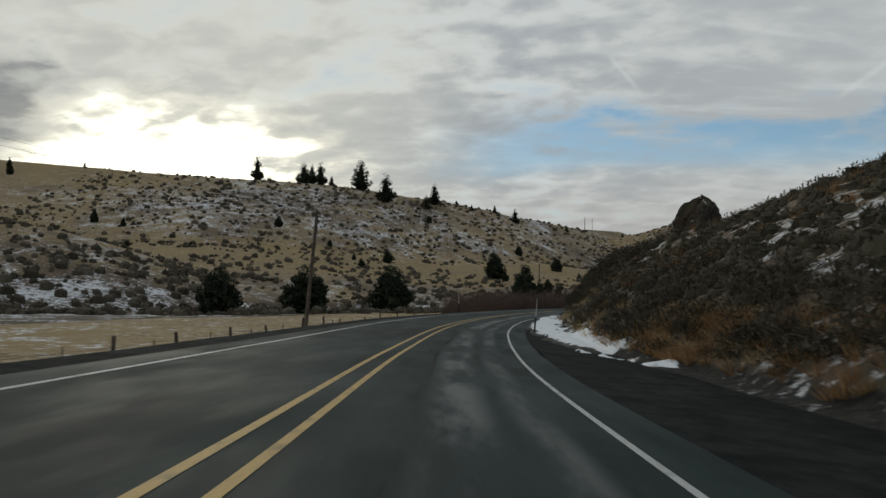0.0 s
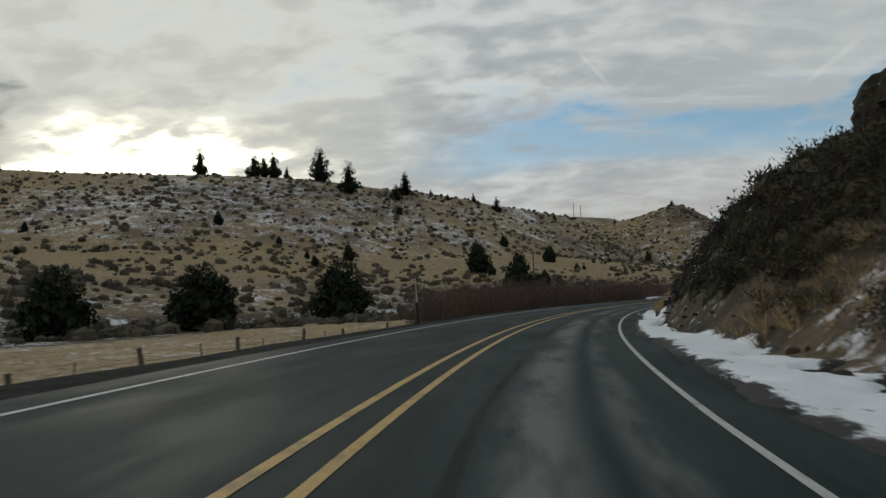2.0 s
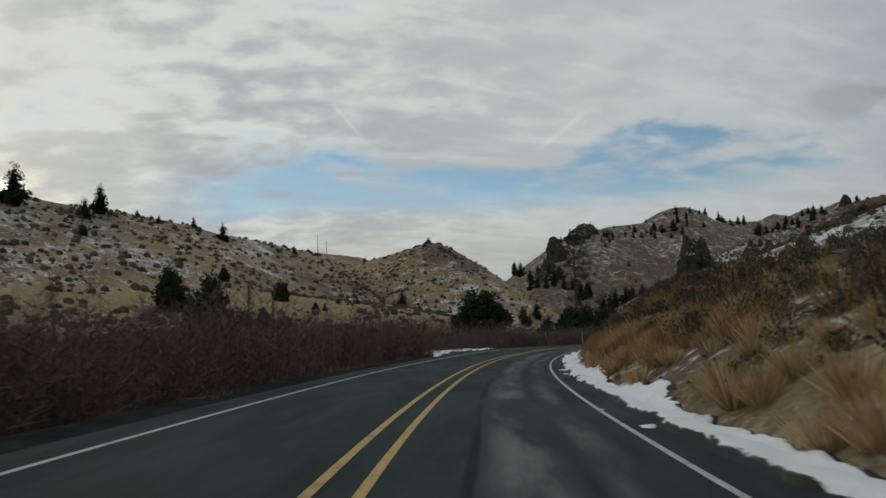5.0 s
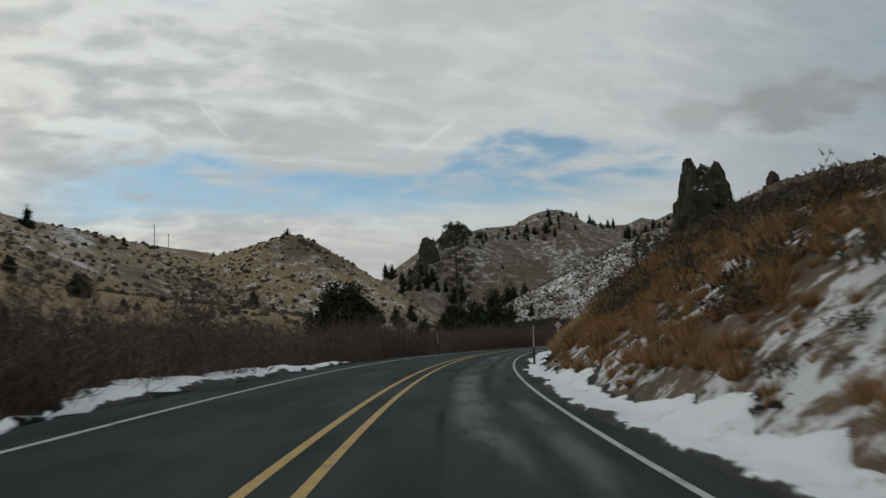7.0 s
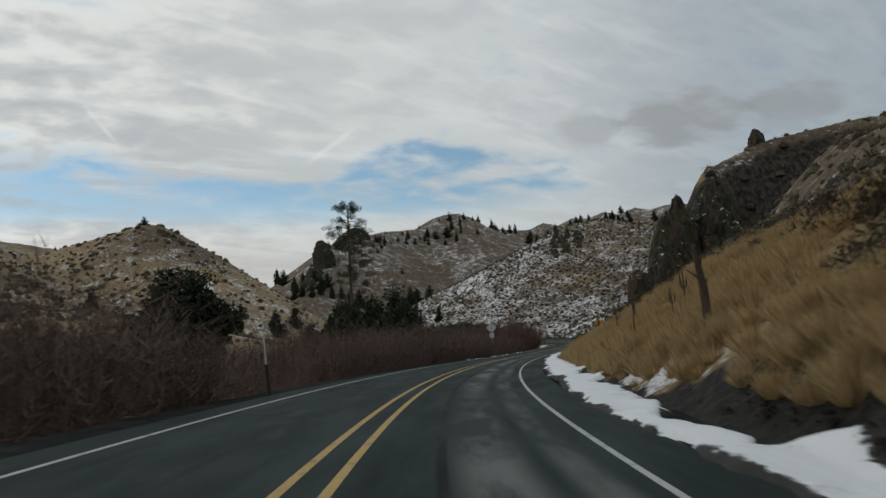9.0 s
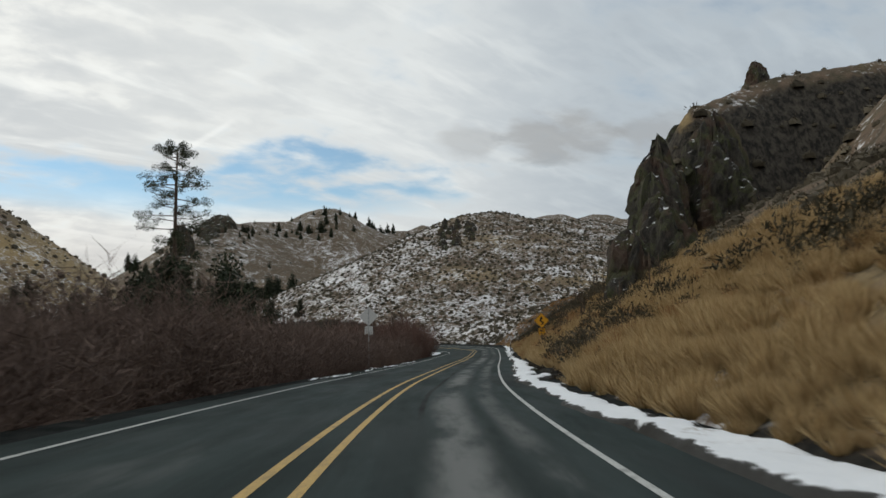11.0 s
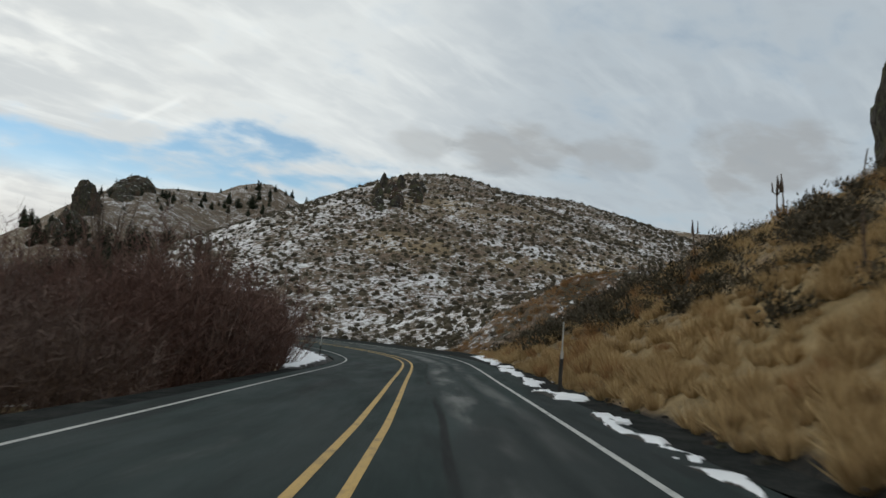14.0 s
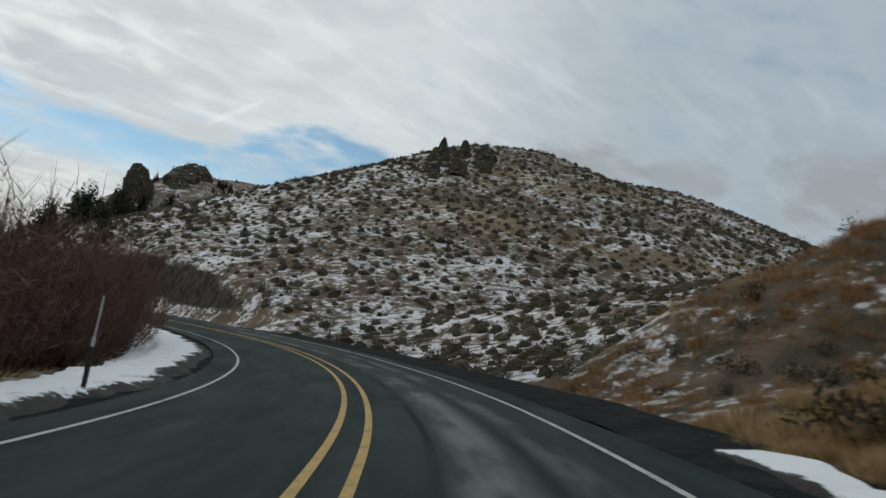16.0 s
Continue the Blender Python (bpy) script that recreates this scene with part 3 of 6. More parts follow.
def surface(x, y):
    """Height of the ground sheet, between its grid lines."""
    gx, gy, z = GRID["x"], GRID["y"], GRID["z"]
    i, j = np.clip(np.searchsorted(gx, x) - 1, 0, len(gx) - 2), np.clip(np.searchsorted(gy, y) - 1, 0, len(gy) - 2)
    u, v = (x - gx[i]) / (gx[i + 1] - gx[i]), (y - gy[j]) / (gy[j + 1] - gy[j])
    return (z[j, i] * (1 - u) + z[j, i + 1] * u) * (1 - v) + (z[j + 1, i] * (1 - u) + z[j + 1, i + 1] * u) * v


def height_at(x, y):
    return float(surface(np.array([x]), np.array([y]))[0])


# ---- ground ----
def spread(core_lo, core_hi, step, lo, hi, grow=1.12):
    """Grid lines: even in the middle, wider and wider outwards."""
    mid = list(np.arange(core_lo, core_hi + step, step))
    a, d = [], step
    while mid[0] - (sum(a) if a else 0) > lo:
        d *= grow
        a.append(d)
    left = mid[0] - np.cumsum(a)
    b, d = [], step
    while mid[-1] + sum(b) < hi:
        d *= grow
        b.append(d)
    return np.concatenate([left[::-1], mid, mid[-1] + np.cumsum(b)])


def foot_line(s):
    return np.interp(s, BANK[:, 0], BANK[:, 1])


def cover_shares(x, y, z):
    """Shares of snow, straw grass, low green scrub and black cinder over the land."""
    s, n, zr, _ = station(x, y)
    big = fractal(x, y, 70, 3, 61) * 0.5 + 0.5
    snow, straw, green = np.full(len(x), 0.30), np.full(len(x), 0.35), np.full(len(x), 0.3)
    cinder = np.zeros(len(x))
    left = n < -6
    d = y - np.interp(x, FOOT[:, 0], FOOT[:, 1])
    # long hill: straw on the lower benches, snow under the crest
    hill = left & (d > 0)
    snow[hill] = np.interp(d[hill], [0, 40, 110, 150, 210, 260, 300], [0.44, 0.38, 0.31, 0.47, 0.52, 0.47, 0.20])
    gold = hill & (x < -95)
    snow[gold] -= 0.10 * np.clip((-95 - x[gold]) / 50, 0, 1)
    straw[hill] = np.interp(d[hill], [0, 40, 70, 120, 150, 230, 270], [0.34, 0.48, 0.66, 0.70, 0.44, 0.38, 0.74])
    straw[gold] += 0.18 * np.clip((-95 - x[gold]) / 50, 0, 1)
    green[hill] = 0.18
    field = left & (d <= 0) & (n > -45)
    straw[field], snow[field], green[field] = 0.72, 0.46, 0.1
    marsh = left & (d <= 0) & (n <= -45)
    straw[marsh], snow[marsh], green[marsh] = 0.15, 0.50, 0.7
    east = left & (x > 60) & (y > 380)
    snow[east], straw[east], green[east] = 0.44, 0.44, 0.25
    main = ((ridge(x, y, MAIN_HILL, 0.46, 7) > z - 4) & (y > 330)) | ((s > 424) & (n > 5))
    snow[main], straw[main], green[main] = 0.535, 0.24, 0.35
    far = y > 620
    snow[far], straw[far], green[far] = 0.47, 0.18, 0.5
    right = (n > 4) & ~main & (y < 420)
    snow[right] = 0.02 + np.interp(s[right], [-40, 0, 60, 78, 88, 96, 104, 150, 170, 205, 225, 285, 300, 320, 400], [0.58, 0.58, 0.56, 0.38, 0.30, 0.40, 0.46, 0.49, 0.49, 0.44, 0.30, 0.26, 0.18, 0.10, 0.18])
    straw[right] = np.interp(s[right], [0, 60, 100, 160, 200, 230, 320, 400], [0.20, 0.30, 0.45, 0.36, 0.25, 0.45, 0.55, 0.45])
    high = right & (n > 17) & (s > 95) & (s < 345)
    straw[high], snow[high], green[high] = straw[high] * 0.5, np.minimum(snow[high] + np.clip(n[high] - 17, 0, 12) * 0.008 + 0.05, 0.53), 0.6
    strip_foot = right & (s > 240) & (s < 296) & (n < foot_line(s) + 1.8)
    snow[strip_foot], straw[strip_foot], cinder[strip_foot] = 0.38, 0.3, 0.32
    lower = right & (s > 101) & (s < 206) & (n < foot_line(s) + 3.6)
    snow[lower], straw[lower] = np.interp(s[lower], [101, 175, 190, 206], [0.50, 0.49, 0.42, 0.40]), 0.4
    cut = right & (s > 70) & (s <= 101) & (n < 14)
    snow[cut], straw[cut], green[cut], cinder[cut] = 0.34, 0.15, 0.9, 0.30
    upper = right & (n > 13) & (s <= 112)
    snow[upper], straw[upper], green[upper] = 0.57, 0.30, 0.4
    above = right & (n > 27) & (s > 225)
    snow[above], straw[above], green[above] = 0.46, 0.22, 0.6
    bare = right & (s > 300) & (s < 313) & (n < 8.0)
    snow[bare], straw[bare], green[bare] = 0.15, 0.0, 1.0
    ditch = right & (s > 205) & (n > foot_line(s) - 0.4) & (n < foot_line(s) + np.interp(s, [205, 213, 228, 236], [0.3, 2.2, 1.6, 0.1]))
    straw[ditch], snow[ditch], cinder[ditch] = 0.0, 0.1, 1.0
    verge = right & (s > 292) & (s < 404) & (n > foot_line(s) - 0.6) & (n < foot_line(s) + np.interp(s, [292, 300, 320, 404], [0.5, 1.5, 0.9, 0.6]))
    straw[verge], snow[verge], cinder[verge] = 0.0, 0.10, 0.9
    apron = right & (s < 45) & (n < foot_line(s) + 0.8)
    straw[apron], snow[apron], cinder[apron] = 0.0, 0.12, 0.8
    spur = (ridge(x, y, SPUR, 0.75, 2.5) > z - 2.5) & (y < 352) & (s > 396)
    snow[spur], straw[spur], green[spur] = 0.44, 0.26, 0.8
    brushy = right & (s < 60) & (n < 15)
    snow[brushy], straw[brushy], green[brushy] = 0.42, 0.25, 0.75
    # snow lies along the foot of the bank
    foot = np.interp(s, BANK[:, 0], BANK[:, 1])
    near = np.clip(1 - np.abs(n - foot - 0.5) / 2.6, 0, 1) * np.interp(s, [25, 40, 170, 185, 222, 235, 275, 295], [0, 1, 0.6, 0.2, 0.2, 1, 0.6, 0])
    snow = snow + np.where((s > 100) & (s < 225), 0.05, 0.16) * near * (n > 0)
    snow = snow + (big - 0.5) * 0.22
    return np.stack([np.clip(snow, 0, 1), np.clip(straw + (0.5 - big) * 0.2, 0, 1), green, cinder], 1)


def build_ground():
    gx, gy = spread(-30, 290, 1.0, -3200, 3200, 1.05), spread(-8, 430, 1.0, -2500, 3600, 1.05)
    x, y = np.meshgrid(gx, gy)
    z = land(x, y)
    GRID.update(x=gx, y=gy, z=z)
    v = np.stack([x, y, z], -1).reshape(-1, 3)
    me = grid_mesh("ground", v, len(gy), len(gx), GROUND)
    col = me.color_attributes.new("cover", "FLOAT_COLOR", "POINT")
    col.data.foreach_set("color", cover_shares(v[:, 0], v[:, 1], v[:, 2]).astype(np.float32).ravel())
    return tagged(new("ground", me), "rolling high-desert hills with dry grass and thin snow", "ground", kind="structure")


build_ground()


def strip(name, s0, s1, n0, n1, mat, lift, step=1.0, cols=2, wobble=0.0, seed=0):
    """A band along the road from s0 to s1 between the offsets n0 and n1."""
    s = np.arange(s0, s1 + step / 2, step)
    u = np.linspace(0, 1, cols)
    a = (np.interp(s, *zip(*n0)) if isinstance(n0, list) else np.full(len(s), n0)) + wobble * fractal(s, s * 0 + seed, 6.0, 3, seed)
    b = (np.interp(s, *zip(*n1)) if isinstance(n1, list) else np.full(len(s), n1)) + wobble * fractal(s, s * 0 + seed + 40, 6.0, 3, seed + 5)
    off = a[:, None] + (b - a)[:, None] * u[None]
    ss = np.repeat(s[:, None], cols, 1)
    v = road_point(ss.ravel(), off.ravel(), lift)
    me = grid_mesh(name, v, len(s), cols, mat)
    uv = me.uv_layers.new(name="road")
    loops = np.empty(len(me.loops), np.int32)
    me.loops.foreach_get("vertex_index", loops)
    uv.data.foreach_set("uv", np.stack([ss.ravel()[loops], off.ravel()[loops]], 1).astype(np.float32).ravel())
    return me


S0, S1 = float(S[0]) + 1, float(S[-1]) - 1
road = tagged(new("road", strip("road", S0, S1, -4.5, 4.6, ASPHALT, 0.0, cols=14)), "two-lane dark damp asphalt road with worn patches", "road", kind="structure")
part("shoulder", strip("shoulder", S0, S1, 4.6, 7.2, CINDER, -0.035, cols=5, wobble=0.35, seed=3), parent=road, label="black cinder shoulder")
part("shoulder", strip("shoulder", S0, S1, -5.6, -4.5, CINDER, -0.045, cols=3, wobble=0.25, seed=8), parent=road, label="black cinder shoulder")
part("pullout", strip("pullout", S0, 46, 7.2, 11.2, CINDER, -0.05, cols=6, wobble=0.3, seed=5), parent=road, label="wide black cinder pullout")
CENTRE = [(-60, 0.0), (330, 0.0), (355, 0.27), (400, 0.22), (430, 0.30), (520, 0.30)]
for mid in (-0.36, 0.12):
    part("centre_line", strip("centre_line", S0, S1, [(s, n + mid - 0.06) for s, n in CENTRE], [(s, n + mid + 0.06) for s, n in CENTRE], YELLOW, 0.006), parent=road, label="solid yellow centre line, worn")
EDGE_LEFT = [(0, -3.70), (100, -3.80), (150, -3.60), (173, -3.42), (200, -3.60), (330, -3.82), (380, -3.75), (430, -3.45), (520, -3.50)]
EDGE_RIGHT = [(0, 3.72), (40, 3.68), (60, 3.54), (100, 3.62), (130, 3.60), (172, 3.44), (200, 3.45), (300, 3.45), (340, 3.40), (385, 3.52), (410, 3.75), (520, 3.70)]
for edge in (EDGE_LEFT, EDGE_RIGHT):
    part("edge_line", strip("edge_line", S0, S1, [(s, n - 0.052) for s, n in edge], [(s, n + 0.052) for s, n in edge], WHITE, 0.006), parent=road, label="solid white edge line, worn")


# ---- rocks ----
def crag(radius, depth, tall, seed, taper=0.55, around=64, rows=34, blunt=2.2, block=1.6):
    """A closed basalt outcrop: stacked angular blocks and ledges, widest at its foot."""
    v = []
    for r in range(rows + 1):
        u = r / rows
        body = (1 - u ** blunt) ** 0.5 * (1 - taper) + taper * (1 - u) ** 0.75 if u < 1 else 0
        for c in range(around):
            a = 2 * math.pi * c / around
            ca, sa = math.cos(a), math.sin(a)
            p = Vector((radius * ca * body / block, depth * sa * body / block, tall * u / block * 0.75 + seed * 3.1))
            far, near = noise.voronoi(p)
            cell = noise.noise(near[0] * 3.7 + Vector((seed, 0, 0)))
            crack = min(1.0, (far[1] - far[0]) * 3.5)
            lump = noise.fractal((ca * 1.5 + seed, sa * 1.5, u * tall / radius * 1.1), 0.8, 2.2, 5)
            k = body * (1 + 0.30 * lump) + (0.42 * cell - 0.20 * (1 - crack)) * block * 0.55 / radius * (1 - 0.5 * u)
            z = tall * u + 0.10 * tall * lump * u + 0.35 * block * cell * u
            v.append((radius * ca * max(k, 0.0), depth * sa * max(k, 0.0), z - 0.12 * tall * (1 - u)))
    v = np.array(v)
    v[:, 2] *= tall / v[:, 2].max()
    faces = []
    for r in range(rows):
        for c in range(around):
            d = (c + 1) % around
            faces.append((r * around + c, r * around + d, (r + 1) * around + d, (r + 1) * around + c))
    return mesh_from("rock_outcrop", np.array(v), np.array(faces), ROCK)


def chunk(seed):
    """One angular block of basalt about 1 m across."""
    rng = np.random.RandomState(seed)
    bm = bmesh.new()
    for k in range(13):
        d = rng.normal(0, 1, 3)
        d = d / np.abs(d).max() * rng.uniform(0.75, 1.0, 3) * (0.55, 0.42, 0.48)
        bm.verts.new(d)
    made = bmesh.ops.convex_hull(bm, input=bm.verts)
    bmesh.ops.delete(bm, geom=[g for g in made["geom_interior"] if isinstance(g, bmesh.types.BMVert)], context="VERTS")
    me = bpy.data.meshes.new("block")
    bm.to_mesh(me)
    bm.free()
    me.materials.append(ROCK)
    return me


CHUNKS = [chunk(k) for k in range(7)]


def place_crag(x, y, top, radius, depth, tall, turn, seed, label, group, taper=0.55, blunt=2.2, blocks=9):
    big = tall > 15
    me = crag(radius, depth, tall, seed, taper, 68 if big else 46, 42 if big else 25, blunt, max(0.7, min(2.2, radius * 0.42)))
    ob = new("rock_outcrop", me)
    z = height_at(x, y) - 0.3 if top is None else top - tall
    ob.matrix_world = pose(x, y, z, 0, 0, turn)
    rng = np.random.RandomState(int(seed * 7) + 1)
    co = np.empty(len(me.vertices) * 3)
    me.vertices.foreach_get("co", co)
    co = co.reshape(-1, 3)
    pick = rng.choice(np.where((co[:, 2] > 0.25 * tall) & (co[:, 2] < 0.985 * tall))[0], blocks)
    for q in co[pick]:
        k = radius * rng.uniform(0.14, 0.32)
        part("block", CHUNKS[rng.randint(7)], None, ob, "", pose(q[0] * 0.95, q[1] * 0.95, q[2] - 0.25 * k, rng.uniform(-25, 25), rng.uniform(-25, 25), rng.uniform(0, 360)) @ Matrix.Diagonal((k, k, k * rng.uniform(0.8, 1.5), 1)))
    return tagged(ob, label, "rock", group)


RIDGE_ROCK = "rounded black basalt crag on the hill's crest"
CUT_ROCK = "dark broken basalt in the road cut, dusted with snow"
CLIFF_ROCK = "tall brown-black basalt cliff with moss and ledges"
place_crag(29.8, 95.6, 15.2, 3.0, 2.6, 8.5, 10, 3.0, RIDGE_ROCK, "crags on the crest", 0.05, 5.0)
place_crag(33.6, 93.6, 12.9, 1.9, 1.7, 3.6, 50, 2.0, RIDGE_ROCK, "crags on the crest", 0.3)
for k, (s, n, r, d, h, turn) in enumerate((
        (84, 9.0, 1.4, 1.1, 2.8, 10), (88, 8.2, 1.3, 1.1, 2.6, 0), (92, 8.4, 1.6, 1.3, 3.4, 0), (96.5, 7.6, 1.5, 1.2, 3.2, 40), (98, 10.4, 1.7, 1.4, 3.4, 20), (91, 11.4, 1.5, 1.2, 2.6, 30),
        (81, 8.8, 1.2, 1.0, 2.2, 70), (93.5, 6.6, 0.9, 0.7, 1.6, 15), (89.5, 6.6, 0.8, 0.6, 1.4, 55), (86, 12.4, 1.4, 1.1, 2.4, 65), (82, 12.0, 1.3, 1.0, 2.2, 85),
        (78.5, 7.6, 1.0, 0.8, 2.0, 25), (80.5, 7.0, 0.8, 0.7, 1.6, 50), (84, 7.0, 1.1, 0.8, 2.2, 5), (87, 6.9, 0.9, 0.8, 1.8, 80), (91, 6.9, 1.1, 0.9, 2.2, 35), (95, 6.5, 0.9, 0.7, 1.7, 60), (97.5, 6.6, 0.8, 0.7, 1.5, 15), (99.5, 7.6, 1.1, 0.8, 2.0, 45), (75.5, 8.6, 0.9, 0.8, 1.8, 10))):
    x, y, _ = road_point(s, n)
    top = height_at(x, y) + 0.35 + 0.25 * r
    place_crag(x, y, top, r, d, h, turn, 10 + k, CUT_ROCK, "rocks in the road cut", 0.45, 2.6, 6)
place_crag(76.0, 197.8, 14.9, 2.6, 2.3, 9.5, 15, 31, "lone dark basalt pinnacle with a notched top", "pinnacles", 0.18, 4.5, 26)
place_crag(75.5, 198.4, 15.4, 1.1, 0.9, 3.4, 70, 34, "sharp horn on the notched basalt pinnacle", "pinnacles", 0.5, 2.4, 6)
place_crag(76.7, 197.2, 15.0, 1.3, 1.0, 3.0, 30, 35, "blunt horn on the notched basalt pinnacle", "pinnacles", 0.4, 2.8, 6)
place_crag(72.8, 196.9, 10.2, 1.5, 1.2, 4.4, 55, 32, "dark basalt shoulder beside the notched pinnacle", "pinnacles", 0.4, 3.0)
place_crag(188.7, 304.9, 19.0, 1.3, 1.1, 4.4, 30, 33, "small pointed rock at the cliff's end", "pinnacles", 0.5)
for k, (x, y, top, r, d, h, turn, tp) in enumerate((
        (172.4, 284, 29.8, 6.0, 4.6, 18, 42, 0.45), (181.6, 291.2, 32.8, 6.0, 4.6, 18, 35, 0.35), (192, 299, 35.0, 6.0, 4.6, 20, 30, 0.22),
        (203, 306, 32.0, 5.6, 4.4, 19, 25, 0.3), (145.0, 277.2, 13.4, 3.4, 2.8, 8, 20, 0.4), (149.5, 277.0, 17.0, 4.0, 3.2, 11, 60, 0.35), (154.5, 281.0, 20.0, 4.2, 3.2, 13, 40, 0.35), (160.5, 284.5, 23.5, 4.4, 3.4, 15, 30, 0.35), (166.5, 287.5, 27.0, 4.6, 3.6, 17, 20, 0.35), (197, 301, 24.0, 3.4, 2.8, 9, 20, 0.4))):
    place_crag(x, y, top, r, d, h, turn, 40 + k, CLIFF_ROCK, "cliff over the road", tp, 3.0, 16)
place_crag(188, 286, 39.6, 2.0, 1.7, 4.2, 15, 55, "small boulder standing on the cliff's edge", "boulders on the cliff", 0.3)
for k, (x, y, r, h) in enumerate(((283, 437, 2.4, 2.8), (287, 442, 2.6, 3.4), (291, 448, 2.4, 3.6), (294.5, 455, 1.5, 4.4), (280, 441, 1.8, 2.6), (293, 441, 2.2, 3.4), (298, 447, 1.6, 3.0), (289, 436, 1.8, 2.6),
                                 (285, 446, 1.6, 3.0), (296, 450, 1.8, 4.0), (288, 450, 1.5, 3.2), (296.5, 443, 2.0, 3.2), (277, 437, 1.4, 2.0))):
    place_crag(x, y, None, r, r * 0.8, h, 30 * k, 60 + k, "black basalt knobs below the snowy hill's top", "rocks on the main hill", 0.55, 2.4)
for k, (x, y, top, r, h, tp) in enumerate(((437, 958, 127, 10, 36, 0.15), (447, 962, 120, 7, 28, 0.3), (418, 938, 98, 13, 24, 0.4), (400, 916, 84, 12, 20, 0.4), (506, 1028, 148, 20, 34, 0.3), (520, 1036, 155, 16, 24, 0.25), (496, 1016, 134, 14, 26, 0.4), (528, 1020, 136, 14, 24, 0.3), (540, 1012, 124, 12, 18, 0.4))):
    place_crag(x, y, top, r, r * 0.8, h, 25 * k, 70 + k, "far black rock tower on the mountain's flank", "far rock towers", tp * 0.5, 4.5)


# ---- snow along the road ----
def snow_bank(s0, s1, near, far, lift, seed, label, tear=0.30):
    """A sheet of old snow along the road with a torn edge; near and far are (chainage, offset) knots."""
    s = np.arange(s0, s1, 0.28)
    u = np.linspace(0, 1, 24)
    a = np.interp(s, *zip(*near)) - 0.25 + 0.45 * fractal(s, s * 0 + seed, 6.0, 6, seed) + 0.22 * fractal(s, s * 0 + seed, 0.9, 2, seed + 21)
    b = np.interp(s, *zip(*far)) + 0.25 + 0.95 * fractal(s, s * 0 + seed + 9, 4.0, 5, seed + 3) + 0.45 * fractal(s, s * 0 + seed, 1.1, 2, seed + 22)
    off = a[:, None] + (b - a)[:, None] * u[None]
    p = road_point(np.repeat(s[:, None], len(u), 1).ravel(), off.ravel())
    g = surface(p[:, 0], p[:, 1])
    top = np.where(np.abs(off.ravel()) < 7.3, np.maximum(g, p[:, 2] - 0.035), g)
    ends = np.minimum(np.clip((s - s0) / 2, 0, 1), np.clip((s1 - s) / 2, 0, 1))
    edge = np.minimum(np.minimum(1, 7 * u), 5 * (1 - u))[None] * ends[:, None]
    body = lift * edge.ravel() * (0.75 + 0.5 * fractal(p[:, 0], p[:, 1], 1.6, 3, seed + 5)) + 0.10 * fractal(p[:, 0], p[:, 1], 0.9, 3, seed + 7) * edge.ravel()
    holes = fractal(p[:, 0], p[:, 1], 1.8, 4, seed + 11)
    rim = np.abs(u - 0.45)[None] * 2 + 0 * off
    body = body - 1.1 * np.clip(holes - tear + 0.40 * rim.ravel(), 0, 0.4)
    v = np.stack([p[:, 0], p[:, 1], top + body - 0.06 * (1 - edge.ravel())], 1)
    me = grid_mesh("snow_bank", v, len(s), len(u), SNOW)
    tone = np.maximum(np.clip(np.abs(u - 0.5) * 2, 0, 1)[None] ** 2 + 0 * off, 1 - ends[:, None])
    me.attributes.new("rim", "FLOAT", "POINT").data.foreach_set("value", tone.astype(np.float32).ravel())
    return tagged(new("snow_bank", me), label, "snow", kind="stuff")


snow_bank(34, 101, [(34, 7.8), (40, 6.0), (48, 4.9), (60, 4.45), (80, 4.35), (101, 4.7)], [(34, 8.3), (44, 8.5), (52, 7.9), (66, 7.2), (78, 5.8), (88, 5.2), (101, 5.3)], 0.16, 1, "wide sheet of old snow beside the shoulder", 0.45)
snow_bank(99, 218, [(99, 4.7), (115, 4.65), (140, 4.4), (160, 4.3), (175, 4.0), (200, 4.0), (218, 4.5)], [(99, 5.3), (115, 5.3), (135, 5.2), (160, 5.1), (175, 5.1), (190, 4.9), (205, 4.8), (218, 5.1)], 0.14, 2, "snow ploughed against the foot of the bank", 0.42)
snow_bank(214, 336, [(214, 4.4), (225, 4.5), (245, 4.9), (270, 4.8), (292, 4.3), (298, 4.25), (310, 4.5), (328, 4.6), (336, 4.5)], [(214, 5.1), (225, 5.4), (236, 6.1), (252, 6.6), (270, 6.3), (286, 5.2), (297, 4.5), (303, 5.1), (310, 5.1), (316, 5.2), (325, 5.0), (336, 4.9)], 0.18, 3, "snow strip along the gravel ditch", 0.55)
snow_bank(334, 405, [(334, 4.3), (347, 4.45), (357, 4.35), (370, 4.5), (388, 4.9), (405, 5.7)], [(334, 4.85), (347, 4.75), (357, 4.75), (370, 5.0), (388, 5.4), (405, 6.3)], 0.09, 4, "thin broken snow strip along the shoulder", 0.24)
snow_bank(172, 206, [(172, -4.2), (180, -4.6), (206, -4.3)], [(172, -4.6), (180, -6.4), (187, -8.0), (206, -4.9)], 0.16, 5, "patch of snow on the verge by the willows")
snow_bank(381, 470, [(381, -4.4), (440, -4.4), (470, -4.8)], [(381, -6.4), (394, -7.6), (403, -8.4), (425, -9.2), (445, -9.5), (470, -7.5)], 0.22, 6, "clean snow on the inside of the bend", 0.7)
snow_bank(300, 344, [(300, -4.75), (344, -4.7)], [(300, -4.95), (336, -5.05), (344, -4.95)], 0.04, 7, "thin line of snow on the verge")
snow_bank(100, 160, [(100, 4.0), (160, 3.85)], [(100, 4.8), (160, 4.35)], 0.03, 8, "thin scraps of snow on the black shoulder", 0.0)
